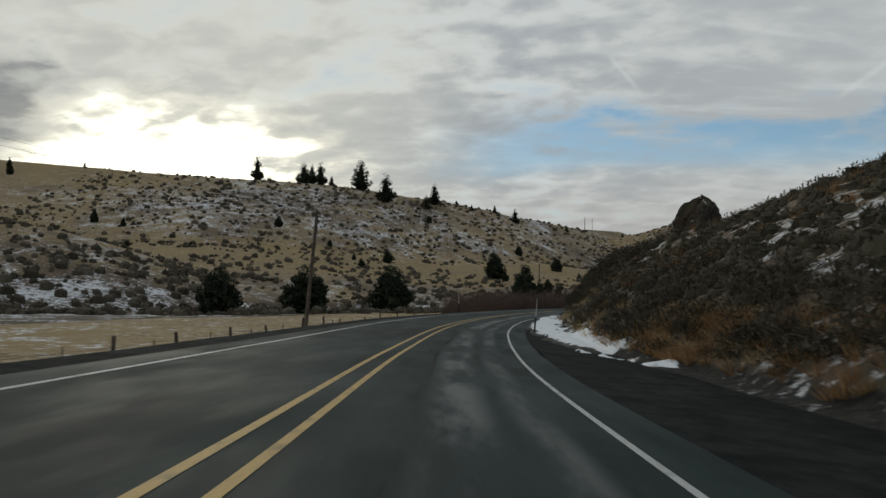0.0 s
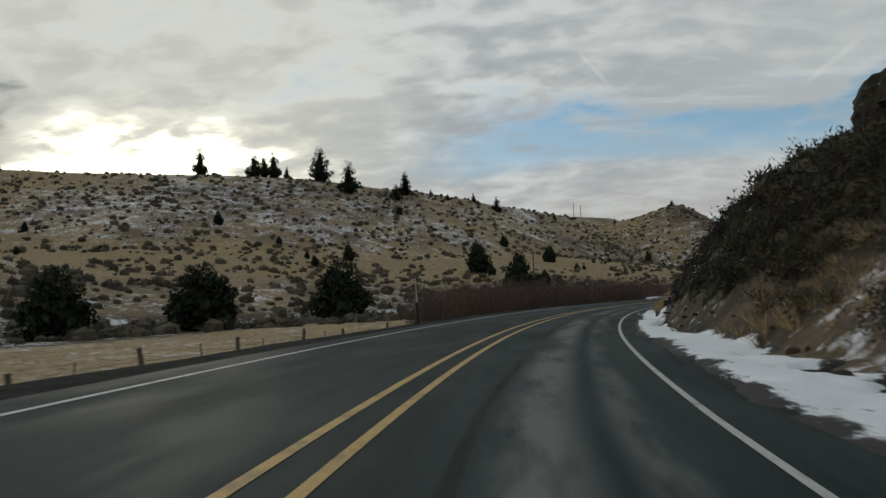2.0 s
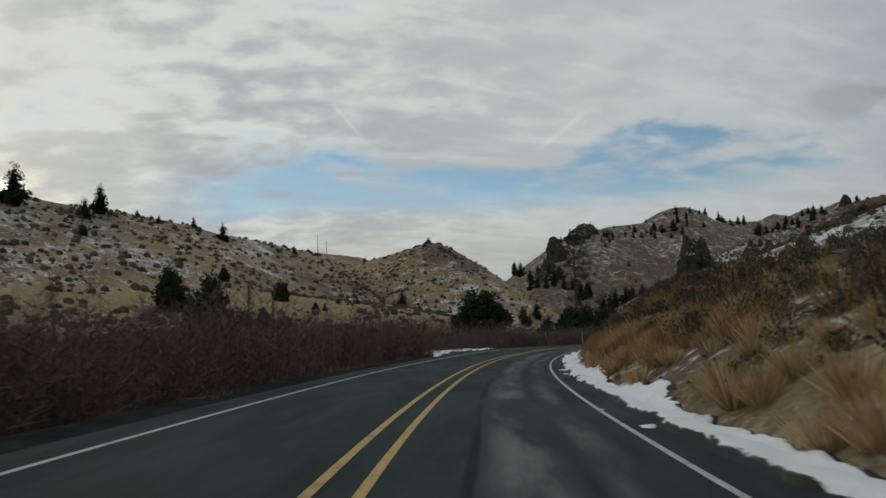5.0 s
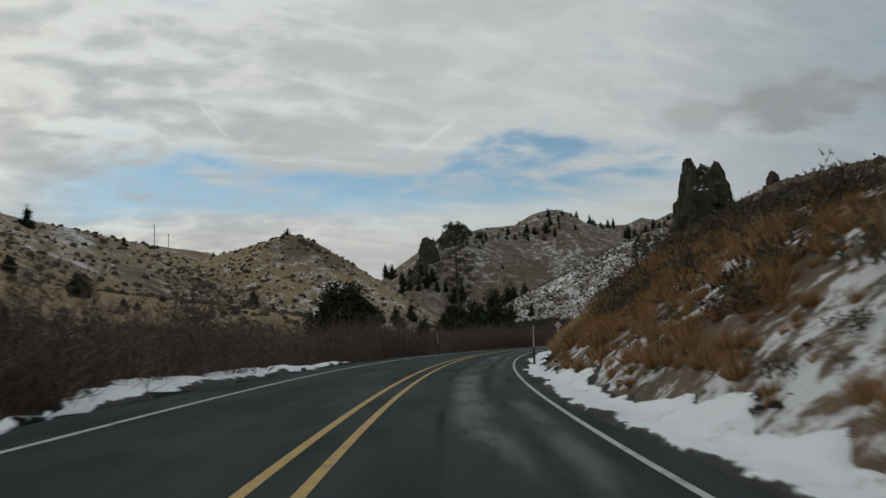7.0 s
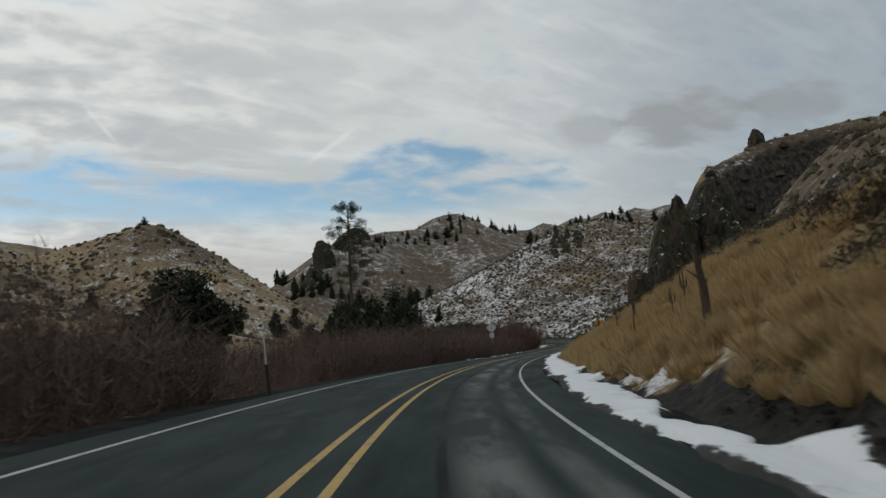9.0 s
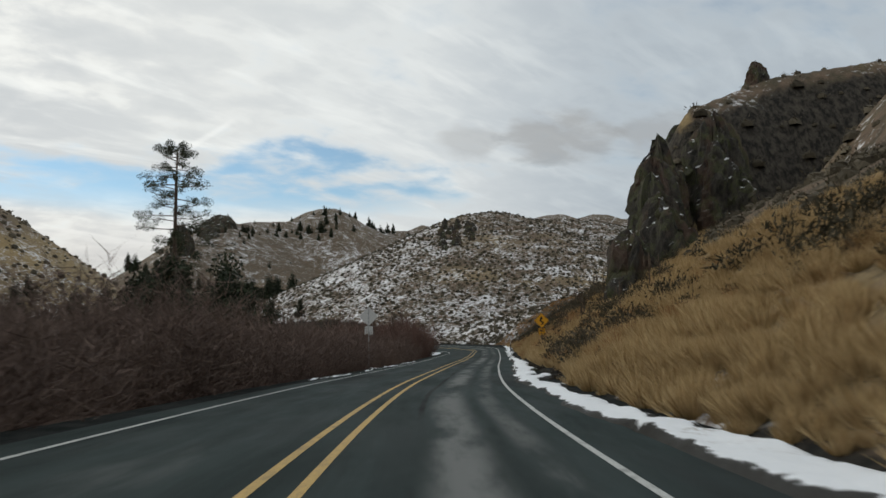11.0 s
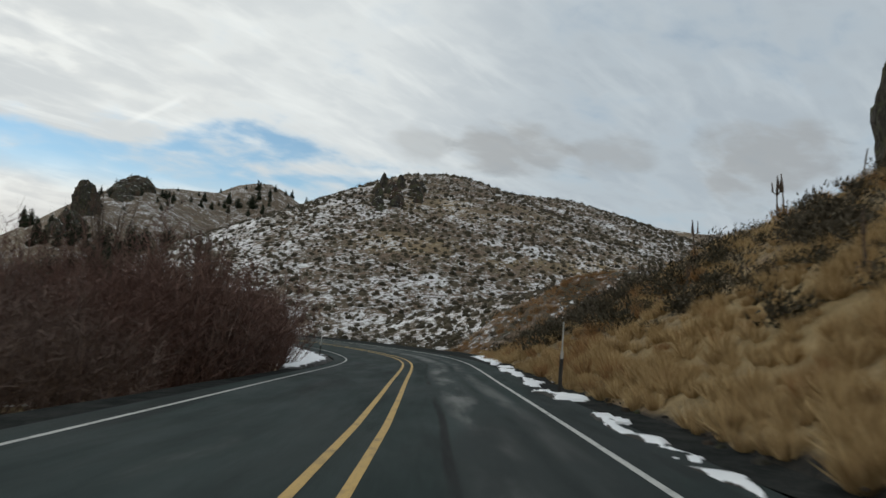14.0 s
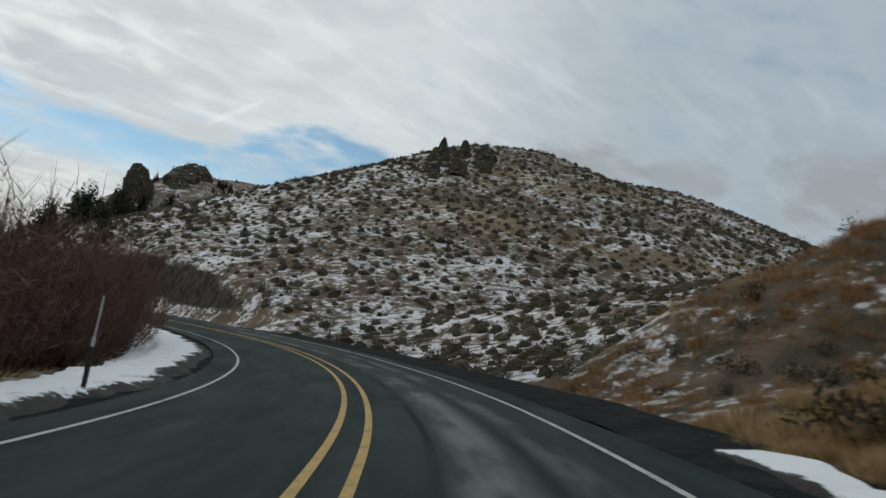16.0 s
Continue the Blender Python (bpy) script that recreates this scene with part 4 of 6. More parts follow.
snow_bank(20, 37, [(20, 9.6), (28, 8.7), (33, 7.0), (37, 6.4)], [(20, 9.9), (28, 9.1), (33, 7.9), (37, 7.5)], 0.10, 9, "broken scraps of snow at the pullout's edge", -0.22)


# ---- plants by the thousand ----
def blades(count, radius, tall, width, seed, dome=0.6, lean=1.0, bend=0.0):
    """Thin pointed blades from one foot: triangles."""
    rng = np.random.RandomState(seed)
    a = rng.uniform(0, 2 * np.pi, count)
    out = np.sqrt(rng.uniform(0, 1, count))
    foot = np.stack([np.cos(a), np.sin(a), 0 * a], 1) * (radius * 0.35 * out)[:, None]
    h = tall * (1 - dome * out ** 2) * rng.uniform(0.6, 1.1, count)
    tip = np.stack([np.cos(a) * out * radius * lean, np.sin(a) * out * radius * lean, h], 1) + rng.normal(0, 0.06 * tall, (count, 3))
    w = rng.normal(0, 1, (count, 3)) * (1, 1, 0.3)
    w = w / np.linalg.norm(w, axis=1)[:, None] * width
    v = np.stack([foot - w * 0.5, foot + w * 0.5, tip], 1).reshape(-1, 3)
    return v, np.arange(3 * count).reshape(-1, 3)


def twigs(count, radius, tall, width, seed):
    """A bush as a cloud of short crooked twigs, denser towards its rim."""
    rng = np.random.RandomState(seed)
    d = rng.normal(0, 1, (count, 3))
    d[:, 2] = np.abs(d[:, 2]) * 0.9
    d /= np.linalg.norm(d, axis=1)[:, None]
    r = rng.uniform(0.35, 1.0, count) ** 0.6
    c = d * r[:, None] * (radius, radius, tall) + (0, 0, 0.05 * tall)
    way = d * 0.6 + rng.normal(0, 0.5, (count, 3)) + (0, 0, 0.5)
    way /= np.linalg.norm(way, axis=1)[:, None]
    side = np.cross(way, rng.normal(0, 1, (count, 3)))
    side /= np.linalg.norm(side, axis=1)[:, None]
    ln = rng.uniform(0.16, 0.38, (count, 1)) * tall
    v = np.stack([c - side * width, c + side * width, c + way * ln], 1).reshape(-1, 3)
    return v, np.arange(3 * count).reshape(-1, 3)


def scatter(name, templates, places, sizes, mat, label, category, seed, sink=0.05, squash=(1, 1)):
    """Many copies of small templates joined into one mesh."""
    rng = np.random.RandomState(seed)
    z = surface(places[:, 0], places[:, 1])
    vs, fs, base = [], [], 0
    pick = rng.randint(0, len(templates), len(places))
    for t, (v, f) in enumerate(templates):
        at = np.where(pick == t)[0]
        if not len(at):
            continue
        a, k = rng.uniform(0, 2 * np.pi, len(at)), sizes[at]
        hk = k * rng.uniform(squash[0], squash[1], len(at))
        ca, sa = np.cos(a)[:, None], np.sin(a)[:, None]
        x = (v[None, :, 0] * ca - v[None, :, 1] * sa) * k[:, None] + places[at, 0][:, None]
        y = (v[None, :, 0] * sa + v[None, :, 1] * ca) * k[:, None] + places[at, 1][:, None]
        zz = v[None, :, 2] * hk[:, None] + z[at][:, None] - sink
        vs.append(np.stack([x, y, zz], -1).reshape(-1, 3))
        fs.append((f[None] + (np.arange(len(at)) * len(v))[:, None, None] + base).reshape(-1, 3))
        base += len(at) * len(v)
    me = mesh_from(name, np.vstack(vs), np.vstack(fs), mat)
    return tagged(new(name, me), label, category, kind="stuff")


def field(count, x0, x1, y0, y1, seed, keep):
    """Random places in a rectangle where keep(x, y, s, n) holds; clumped by a slow noise."""
    rng = np.random.RandomState(seed)
    x, y = rng.uniform(x0, x1, count), rng.uniform(y0, y1, count)
    s, n, _, _ = station(x, y)
    ok = keep(x, y, s, n) & (fractal(x, y, 14, 3, seed) + rng.uniform(-0.5, 0.5, count) > -0.12)
    return np.stack([x[ok], y[ok]], 1)


def along(count, s0, s1, n0, n1, seed, clump=7.0, bias=-0.12, power=1.0, up=False):
    """Random places beside the road between chainages and offsets; up: offsets from the foot of the right-hand bank."""
    rng = np.random.RandomState(seed)
    s = rng.uniform(s0, s1, count)
    n = n0 + (n1 - n0) * rng.uniform(0, 1, count) ** power
    if up:
        n = n + foot_line(s)
    p = road_point(s, n)
    ok = fractal(p[:, 0], p[:, 1], clump, 3, seed) + rng.uniform(-0.4, 0.4, count) > bias
    return p[ok, :2]


def sizes(count, lo, hi, seed):
    return np.random.RandomState(seed).uniform(lo, hi, count) ** 1.0


def bush(seed, radius, tall, twig_count, width, around=7, rings=3, core=0.86):
    """A round shrub: lumpy dome with a fringe of twigs."""
    rng = np.random.RandomState(seed)
    v, f = [], []
    for r in range(rings):
        u = r / rings
        for c in range(around):
            a = 2 * math.pi * (c + 0.5 * (r % 2)) / around
            k = radius * core * math.cos(u * 1.35) * rng.uniform(0.72, 1.22)
            v.append((math.cos(a) * k, math.sin(a) * k, tall * (core - 0.04) * math.sin(u * 1.45) * rng.uniform(0.85, 1.2) - (0.1 if r == 0 else 0)))
    v.append((0.05 * radius, 0, tall * (core + 0.04)))
    for r in range(rings):
        for c in range(around):
            d = (c + 1) % around
            if r < rings - 1:
                f += [(r * around + c, r * around + d, (r + 1) * around + c), (r * around + d, (r + 1) * around + d, (r + 1) * around + c)]
            else:
                f.append((r * around + c, r * around + d, rings * around))
    tv, tf = twigs(twig_count, radius, tall, width, seed + 500)
    return np.vstack([np.array(v), tv * (1.06, 1.06, 1.0)]), np.vstack([np.array(f), tf + len(v)])


def shag(seed, radius, tall, count, width):
    """A loose shrub: crooked stems, and short leafy twigs clustered along them."""
    rng = np.random.RandomState(seed)
    v = []
    for k in range(7):
        a, out = rng.uniform(0, 6.28), rng.uniform(0.25, 0.8)
        tip = np.array([math.cos(a) * radius * out, math.sin(a) * radius * out, tall * rng.uniform(0.45, 0.85)])
        side = np.array([-math.sin(a), math.cos(a), 0]) * 0.02
        v += [-side, side, tip]
    heads = rng.normal(0, 1, (15, 3))
    heads[:, 2] = np.abs(heads[:, 2]) * 0.9
    heads = heads / np.linalg.norm(heads, axis=1)[:, None] * (radius * 0.68, radius * 0.68, tall * 0.66) * rng.uniform(0.55, 1.0, (15, 1))
    c = heads[rng.randint(0, 15, count)] + rng.normal(0, 1, (count, 3)) * (radius * 0.20, radius * 0.20, tall * 0.16) + (0, 0, 0.04)
    c[:, 2] = np.abs(c[:, 2])
    way = rng.normal(0, 0.55, (count, 3)) + c / radius * 0.5 + (0, 0, 0.45)
    way /= np.linalg.norm(way, axis=1)[:, None]
    side = np.cross(way, rng.normal(0, 1, (count, 3)))
    side /= np.linalg.norm(side, axis=1)[:, None]
    ln = rng.uniform(0.10, 0.26, (count, 1)) * tall
    leaf = np.stack([c - side * width, c + side * width, c + way * ln], 1).reshape(-1, 3)
    v = np.vstack([np.array(v), leaf])
    return v, np.arange(len(v)).reshape(-1, 3)


SAGE_NEAR = [shag(k, 0.62, 0.62, 190, 0.022) for k in range(5)]
SAGE_MID = [bush(10 + k, 0.56, 0.52, 26, 0.038, core=0.70) for k in range(5)]
SAGE_FAR = [bush(20 + k, 0.62, 0.62, 8, 0.10, 6, 2) for k in range(4)]
GRASS = [blades(34, 0.60, 0.50, 0.020, 40 + k, 0.5) for k in range(4)]
FLOW = [blades(64, 0.62, 0.68, 0.022, 70 + k, 0.50, 1.1) for k in range(3)]
CLUMP = [blades(150, 0.50, 0.62, 0.030, 170 + k, 0.35, 1.15) for k in range(3)]


def foot_side(x, y):
    return y - np.interp(x, FOOT[:, 0], FOOT[:, 1])


def even(x0, x1, y0, y1, step, seed, keep, drop=0.12):
    """Places on a loose lattice, as shrubs space themselves on a dry slope."""
    rng = np.random.RandomState(seed)
    x, y = (q.ravel() for q in np.meshgrid(np.arange(x0, x1, step), np.arange(y0, y1, step)))
    x, y = x + rng.uniform(-0.5, 0.5, len(x)) * step * 1.1, y + rng.uniform(-0.5, 0.5, len(x)) * step * 1.1
    s, n, _, _ = station(x, y)
    ok = keep(x, y, s, n) & (rng.uniform(0, 1, len(x)) + 0.35 * fractal(x, y, 16, 3, seed) > drop)
    return np.stack([x[ok], y[ok]], 1)


def skewed(count, lo, hi, seed):
    """Mostly small sizes, a few large."""
    return lo + (hi - lo) * np.random.RandomState(seed).uniform(0, 1, count) ** 2.2


p = even(180, 420, 352, 524, 1.65, 1, lambda x, y, s, n: (n > 7.0) & (s > 418) & (y < np.interp(x, [180, 244, 303, 397, 450], [505, 516, 473, 440, 385]) + 4))
scatter("sagebrush", SAGE_MID, p[::2], skewed(len(p[::2]), 0.6, 1.7, 1), SAGE, "grey-brown sagebrush dotting a snowy hillside", "shrubs", 1)
scatter("sagebrush", SAGE_MID, p[1::2], skewed(len(p[1::2]), 0.7, 1.9, 101), SCRUB, "dark bitterbrush dotting a snowy hillside", "shrubs", 101)
p = even(200, 330, 340, 420, 2.1, 21, lambda x, y, s, n: (n > 6.6) & (n < 11) & (s > 418) & (s < 478), 0.35)
scatter("sagebrush", SAGE_NEAR, p, skewed(len(p), 0.8, 2.0, 21), SAGE, "shaggy sagebrush at the snowy hill's foot", "shrubs", 21)
p = field(8500, -170, 150, 165, 510, 2, lambda x, y, s, n: (foot_side(x, y) > 30) & (n < -30) & (np.abs(foot_side(x, y) - 105) > 9 + 9 * np.sin(x / 23)))
scatter("sagebrush", SAGE_FAR, p, skewed(len(p), 0.9, 2.6, 2), SAGE, "sparse sagebrush on the long grassy hill", "shrubs", 2)
p = even(84, 178, 398, 505, 3.3, 27, lambda x, y, s, n: n < -20, 0.3)
scatter("sagebrush", SAGE_FAR, p, skewed(len(p), 0.6, 1.9, 27), SAGE, "sagebrush on the pointed knoll", "shrubs", 27)
p = field(8000, -120, 110, 85, 300, 3, lambda x, y, s, n: (foot_side(x, y) < 30) & (foot_side(x, y) > -38) & (n < -34))
scatter("sagebrush", SAGE_FAR, p, skewed(len(p), 1.0, 2.8, 3), SAGE, "dense dark sagebrush along the creek flat", "shrubs", 3)
p = even(8, 90, 5, 115, 1.3, 104, lambda x, y, s, n: (n > foot_line(s) + 3) & (s > -20) & (s < 104) & (n < 45), 0.2)
scatter("sagebrush", SAGE_MID, p, skewed(len(p), 0.7, 1.9, 104), SCRUB, "dark low brush thick on the snow-streaked hill", "shrubs", 104)
p = even(8, 150, 5, 190, 1.75, 4, lambda x, y, s, n: (n > foot_line(s) + 5) & (s > -20) & (s < 165) & (n < 75), 0.25)
scatter("sagebrush", SAGE_MID, p, skewed(len(p), 0.6, 1.7, 4), SAGE, "sagebrush over the snow-patched hill by the road", "shrubs", 4)
p = along(640, -8, 80, 0.7, 9, 5, 6.0, 0.12, up=True)
scatter("sagebrush", SAGE_NEAR, p, skewed(len(p), 0.7, 1.8, 5), SAGE, "tangled brown brush at the foot of the bank", "shrubs", 5)
# real brush on the cut, with extra dark scrub imitating the backlit bank's shade
p = along(1500, 72, 112, 1.2, 13, 22, bias=-0.12, up=True)
scatter("sagebrush", SAGE_NEAR, p, skewed(len(p), 0.7, 1.8, 22), SCRUB, "dark brush hanging over the rock cut, thickened to imitate its shade", "shrubs", 22)
p = even(20, 260, 120, 330, 2.45, 6, lambda x, y, s, n: (n > np.where(s < 222, 24, 17)) & (n < np.where(s > 250, 80, 48)) & (s > 112) & (s < 385), 0.22)
scatter("sagebrush", SAGE_MID, p, skewed(len(p), 0.8, 2.3, 6), SAGE, "grey sagebrush on the bank above the road", "shrubs", 6)
p = even(20, 260, 120, 330, 1.7, 33, lambda x, y, s, n: (n > foot_line(s) + 2.2) & (n <= 24) & (s > 112) & (s < 222), 0.25)
scatter("sagebrush", SAGE_NEAR, p, skewed(len(p), 0.8, 2.1, 33), SAGE, "shaggy sagebrush on the bank beside the road", "shrubs", 33)
p = along(300, 214, 335, 5.5, 14, 23, bias=0.1, up=True)
scatter("sagebrush", SAGE_NEAR, p, skewed(len(p), 0.9, 2.8, 23), SCRUB, "round sagebrush standing in the golden grass", "shrubs", 23)
p = along(420, 330, 408, 3.5, 20, 7, bias=0.12, up=True)
scatter("sagebrush", SAGE_NEAR, p, skewed(len(p), 0.8, 2.1, 7), SAGE, "round dark sagebrush in the yellow grass", "shrubs", 7)
p = even(203, 300, 300, 362, 1.6, 8, lambda x, y, s, n: (n > 9) & (s > 408), 0.5)
scatter("sagebrush", SAGE_NEAR, p, skewed(len(p), 0.7, 1.7, 8), SAGE, "dark brush on the low spur", "shrubs", 8)

p = np.vstack([along(1300, 98, 122, 1.9, 13, 11, 5.0, 0.02, up=True), along(600, 120, 165, 2.5, 13, 111, 4.0, 0.15, up=True)])
scatter("dry_grass", GRASS, p, sizes(len(p), 0.8, 1.5, 11), STRAW, "golden bunchgrass on the cut bank", "grass", 11)
p = np.vstack([along(3600, 216, 300, 1.5, 13, 12, 4.0, -0.2, 1.3, up=True), along(2000, 292, 334, 0.8, 14, 112, 4.0, -0.2, 1.4, up=True)])
away = station(p[:, 0], p[:, 1])
p = p[(away[0] < 300) | (away[0] > 313) | (away[1] > 8.2)]
scatter("dry_grass", CLUMP, p, skewed(len(p), 0.5, 1.5, 12), STRAW, "tall golden grass below the cliff", "grass", 12)
p = along(4600, 326, 409, 1.3, 16, 13, 4.0, -0.22, 1.3, up=True)
scatter("dry_grass", CLUMP, p, skewed(len(p), 0.45, 1.15, 13), STRAW, "thick yellow grass on the slope by the signs", "grass", 13)
p = along(1000, 0, 75, 0.2, 3.2, 14, 5.0, 0.0, up=True)
scatter("dry_grass", GRASS, p, sizes(len(p), 0.6, 1.1, 14), STRAW, "tufts of straw grass at the pullout's edge", "grass", 14)
p = along(3200, -20, 122, -5.4, -13, 15, 4.0, 0.0, 1.4)
scatter("dry_grass", GRASS, p, sizes(len(p), 0.35, 0.75, 15), STRAW, "short straw grass on the road's edge and meadow", "grass", 15)
p = along(700, 96, 210, -5.3, -8.0, 16, 4.0, 0.05)
scatter("dry_grass", GRASS, p, sizes(len(p), 0.6, 1.2, 16), STRAW, "straw grass between road and willows", "grass", 16)
p = along(600, 112, 222, 1.6, 9, 17, 2.0, 0.22, 1.1, up=True)
scatter("rust_weeds", CLUMP, p, skewed(len(p), 0.7, 1.7, 17), RUST, "rust-brown grass flowing down the snowy bank", "weeds", 17)
p = along(520, 207, 226, 1.2, 6, 24, 4.0, -0.1, up=True)
scatter("dry_grass", FLOW, p, sizes(len(p), 0.7, 1.2, 24), STRAW, "pale bunchgrass spilling over the bank's end", "grass", 24)
p = along(600, 40, 112, 4, 18, 25, 5.0, 0.12, up=True)
scatter("rust_weeds", FLOW, p, sizes(len(p), 0.7, 1.4, 25), RUST, "brown dead grass hanging on the rocky bank", "weeds", 25)
p = np.vstack([along(1900, 220, 412, 1.4, 14, 18, 5.0, 0.24, up=True), along(900, 292, 352, 1.2, 10, 37, 5.0, 0.22, up=True)])
scatter("rust_weeds", FLOW, p, sizes(len(p), 0.5, 1.1, 18), RUST, "rust-red weeds among the yellow grass", "weeds", 18)
p = np.vstack([along(1300, 400, 421, 6.8, 24, 26, 5.0, -0.1), along(700, 405, 430, 12, 34, 39, 5.0, 0.0)])
scatter("rust_weeds", FLOW, p, sizes(len(p), 0.5, 1.0, 26), RUST, "brown weeds at the foot of the low spur", "weeds", 26)
p = np.vstack([along(300, -4, 42, 0.8, 5, 34, bias=-0.1, up=True), along(36, 300, 314, 1.2, 4.0, 35, bias=-0.3, up=True), along(60, 384, 394, 8.8, 12.5, 28, bias=-0.3), along(26, 348, 360, 10, 15, 29, bias=-0.3), along(24, 366, 374, 12, 17, 30, bias=-0.3)])
scatter("sagebrush", SAGE_NEAR, p, sizes(len(p), 1.0, 2.3, 28), SAGE, "clumps of tall dark brush on the road's bank", "shrubs", 28)
p = np.vstack([along(420, 188, 224, 1.2, 5.5, 31, 3.0, 0.02, up=True), along(900, 146, 194, 0.9, 6, 38, 2.0, 0.12, up=True)])
scatter("rust_weeds", CLUMP, p, skewed(len(p), 0.5, 1.3, 31), RUST, "rust-red grass hanging down to the snow", "weeds", 31)
p = np.vstack([along(420, 98, 118, 1.1, 7, 32, 3.0, -0.1, up=True), along(260, 116, 150, 1.1, 7, 132, 2.0, 0.15, up=True)])
scatter("dry_grass", FLOW, p, sizes(len(p), 0.7, 1.4, 32), STRAW, "straw grass spilling over the broken rock", "grass", 32)
p = np.vstack([along(700, 206, 242, 1.3, 2.8, 51, 3.0, -0.1, up=True), along(220, 206, 236, 0.7, 1.6, 151, 2.0, 0.1, up=True), along(1100, 238, 298, 0.2, 2.2, 153, 2.0, 0.0, up=True), along(420, 96, 118, 0.9, 5, 52, 4.0, -0.05, up=True)])
p = np.vstack([p, along(800, 99, 160, 0.3, 3.2, 152, 1.6, 0.15, up=True)])
scatter("dry_grass", CLUMP, p, skewed(len(p), 0.5, 1.5, 51), STRAW, "golden bunchgrass hanging over the snow and black earth", "grass", 51)
p = np.vstack([along(1300, 140, 206, 0.4, 6, 53, 1.6, 0.12, up=True), along(420, 186, 207, 0.6, 5, 154, 1.8, 0.05, up=True)])
scatter("rust_weeds", CLUMP, p, skewed(len(p), 0.35, 1.0, 53), RUST, "brown tufts standing out of the snow patches", "weeds", 53)
p = np.vstack([along(1000, 292, 340, 0.7, 2.6, 54, 2.5, 0.02, up=True), along(1300, 330, 406, 0.5, 2.0, 55, 2.5, 0.0, up=True)])
scatter("dry_grass", CLUMP, p, skewed(len(p), 0.35, 1.1, 54), STRAW, "low straw tufts along the dark verge", "grass", 54)
p = np.vstack([along(500, 292, 340, 0.6, 5, 56, 3.0, 0.1, up=True), along(900, 340, 408, 0.6, 7, 57, 4.0, 0.14, up=True)])
scatter("rust_weeds", CLUMP, p, skewed(len(p), 0.4, 1.5, 56), RUST, "rust-brown weeds thick along the verge", "weeds", 56)
p = np.vstack([along(160, 294, 330, 1.2, 7, 58, 4.0, 0.05, up=True), along(150, 368, 408, 2.0, 9, 59, 4.0, 0.05, up=True), along(150, 340, 386, 3.5, 15, 62, 5.0, 0.1, up=True)])
scatter("sagebrush", SAGE_NEAR, p, skewed(len(p), 0.9, 2.2, 58), SCRUB, "dark olive sagebrush at the foot of the grassy slope", "shrubs", 58)
p = along(700, -4, 46, 0.1, 2.6, 60, 4.0, -0.05, up=True)
scatter("rust_weeds", FLOW, p, sizes(len(p), 0.5, 1.2, 60), RUST, "brown weeds reaching the black pullout", "weeds", 60)
p = along(320, -4, 60, 0.3, 3.2, 61, 4.0, 0.0, up=True)
scatter("sagebrush", SAGE_NEAR, p, skewed(len(p), 0.7, 1.7, 61), SCRUB, "low brown brush along the pullout's edge", "shrubs", 61)
p = along(260, 156, 178, -5.4, -9.0, 19, 3.0, -0.1)
scatter("rust_weeds", FLOW, p, sizes(len(p), 0.45, 0.9, 19), RUST, "rust-brown weeds beside the verge", "weeds", 19)


def willow_template(seed, stems=34, twig_count=22, tall=3.3, radius=1.5):
    """A bare willow stool: a fan of thin stems, each with fine twigs along its upper two thirds."""
    rng = np.random.RandomState(seed)
    v = []
    for k in range(stems):
        a, out = rng.uniform(0, 2 * math.pi), rng.uniform(0.0, 1.0) ** 0.6
        foot = np.array([math.cos(a), math.sin(a), 0]) * 0.45 * out * radius
        tip = np.array([math.cos(a) * out * radius, math.sin(a) * out * radius, tall * rng.uniform(0.6, 0.95) * (1 - 0.42 * out ** 2)])
        bow = np.array([math.cos(a), math.sin(a), 0]) * 0.16 * out * radius
        side = np.array([-math.sin(a), math.cos(a), 0]) * 0.016
        mid = (foot + tip) / 2 + bow
        v += [foot - side, foot + side, mid, mid - side * 0.7, mid + side * 0.7, tip]
        u = rng.uniform(0.12, 1.0, twig_count)[:, None]
        q = foot * (1 - u) ** 2 + 2 * (mid + bow * 0.5) * u * (1 - u) + tip * u ** 2
        way = rng.normal(0, 1, (twig_count, 3)) * (0.8, 0.8, 0.45) + (tip - foot) / tall * 0.9 + (0, 0, 0.35)
        way /= np.linalg.norm(way, axis=1)[:, None]
        w = rng.normal(0, 1, (twig_count, 3))
        w = w / np.linalg.norm(w, axis=1)[:, None] * 0.009
        e = q + way * rng.uniform(0.22, 0.62, (twig_count, 1))
        v += list(np.stack([q - w, q + w, e], 1).reshape(-1, 3))
    v = np.array(v)
    return v, np.arange(len(v)).reshape(-1, 3)


WILLOWS = [willow_template(80 + k) for k in range(4)]
for k, (s0, s1, n0, n1, count, lo, hi, label) in enumerate((
        (121, 138, -8.6, -19, 110, 1.1, 1.8, "low maroon thicket of bare willow by the meadow"),
        (130, 180, -7.0, -19, 160, 1.1, 1.9, "dark bare willow thicket along the creek"),
        (170, 245, -7.2, -18, 200, 1.1, 2.1, "dense bare willow thicket beside the road"),
        (236, 320, -7.0, -17, 260, 1.3, 2.0, "tall dark willow thicket beside the road"),
        (312, 380, -6.9, -18, 180, 1.1, 2.1, "maroon willow thicket ending at the bend"),
        (440, 470, -16, -34, 80, 0.9, 1.3, "bare willow thicket inside the bend"))):
    p = along(int(count * 2.3), s0, s1, n0, n1, 90 + k, 9.0, -0.25 if k == 3 else 0.02, 1.3)
    scatter("willow_thicket", WILLOWS, p, sizes(len(p), lo * 0.85, hi, 90 + k), WILLOW, label, "thicket", 90 + k, 0.05, (0.7, 0.95))
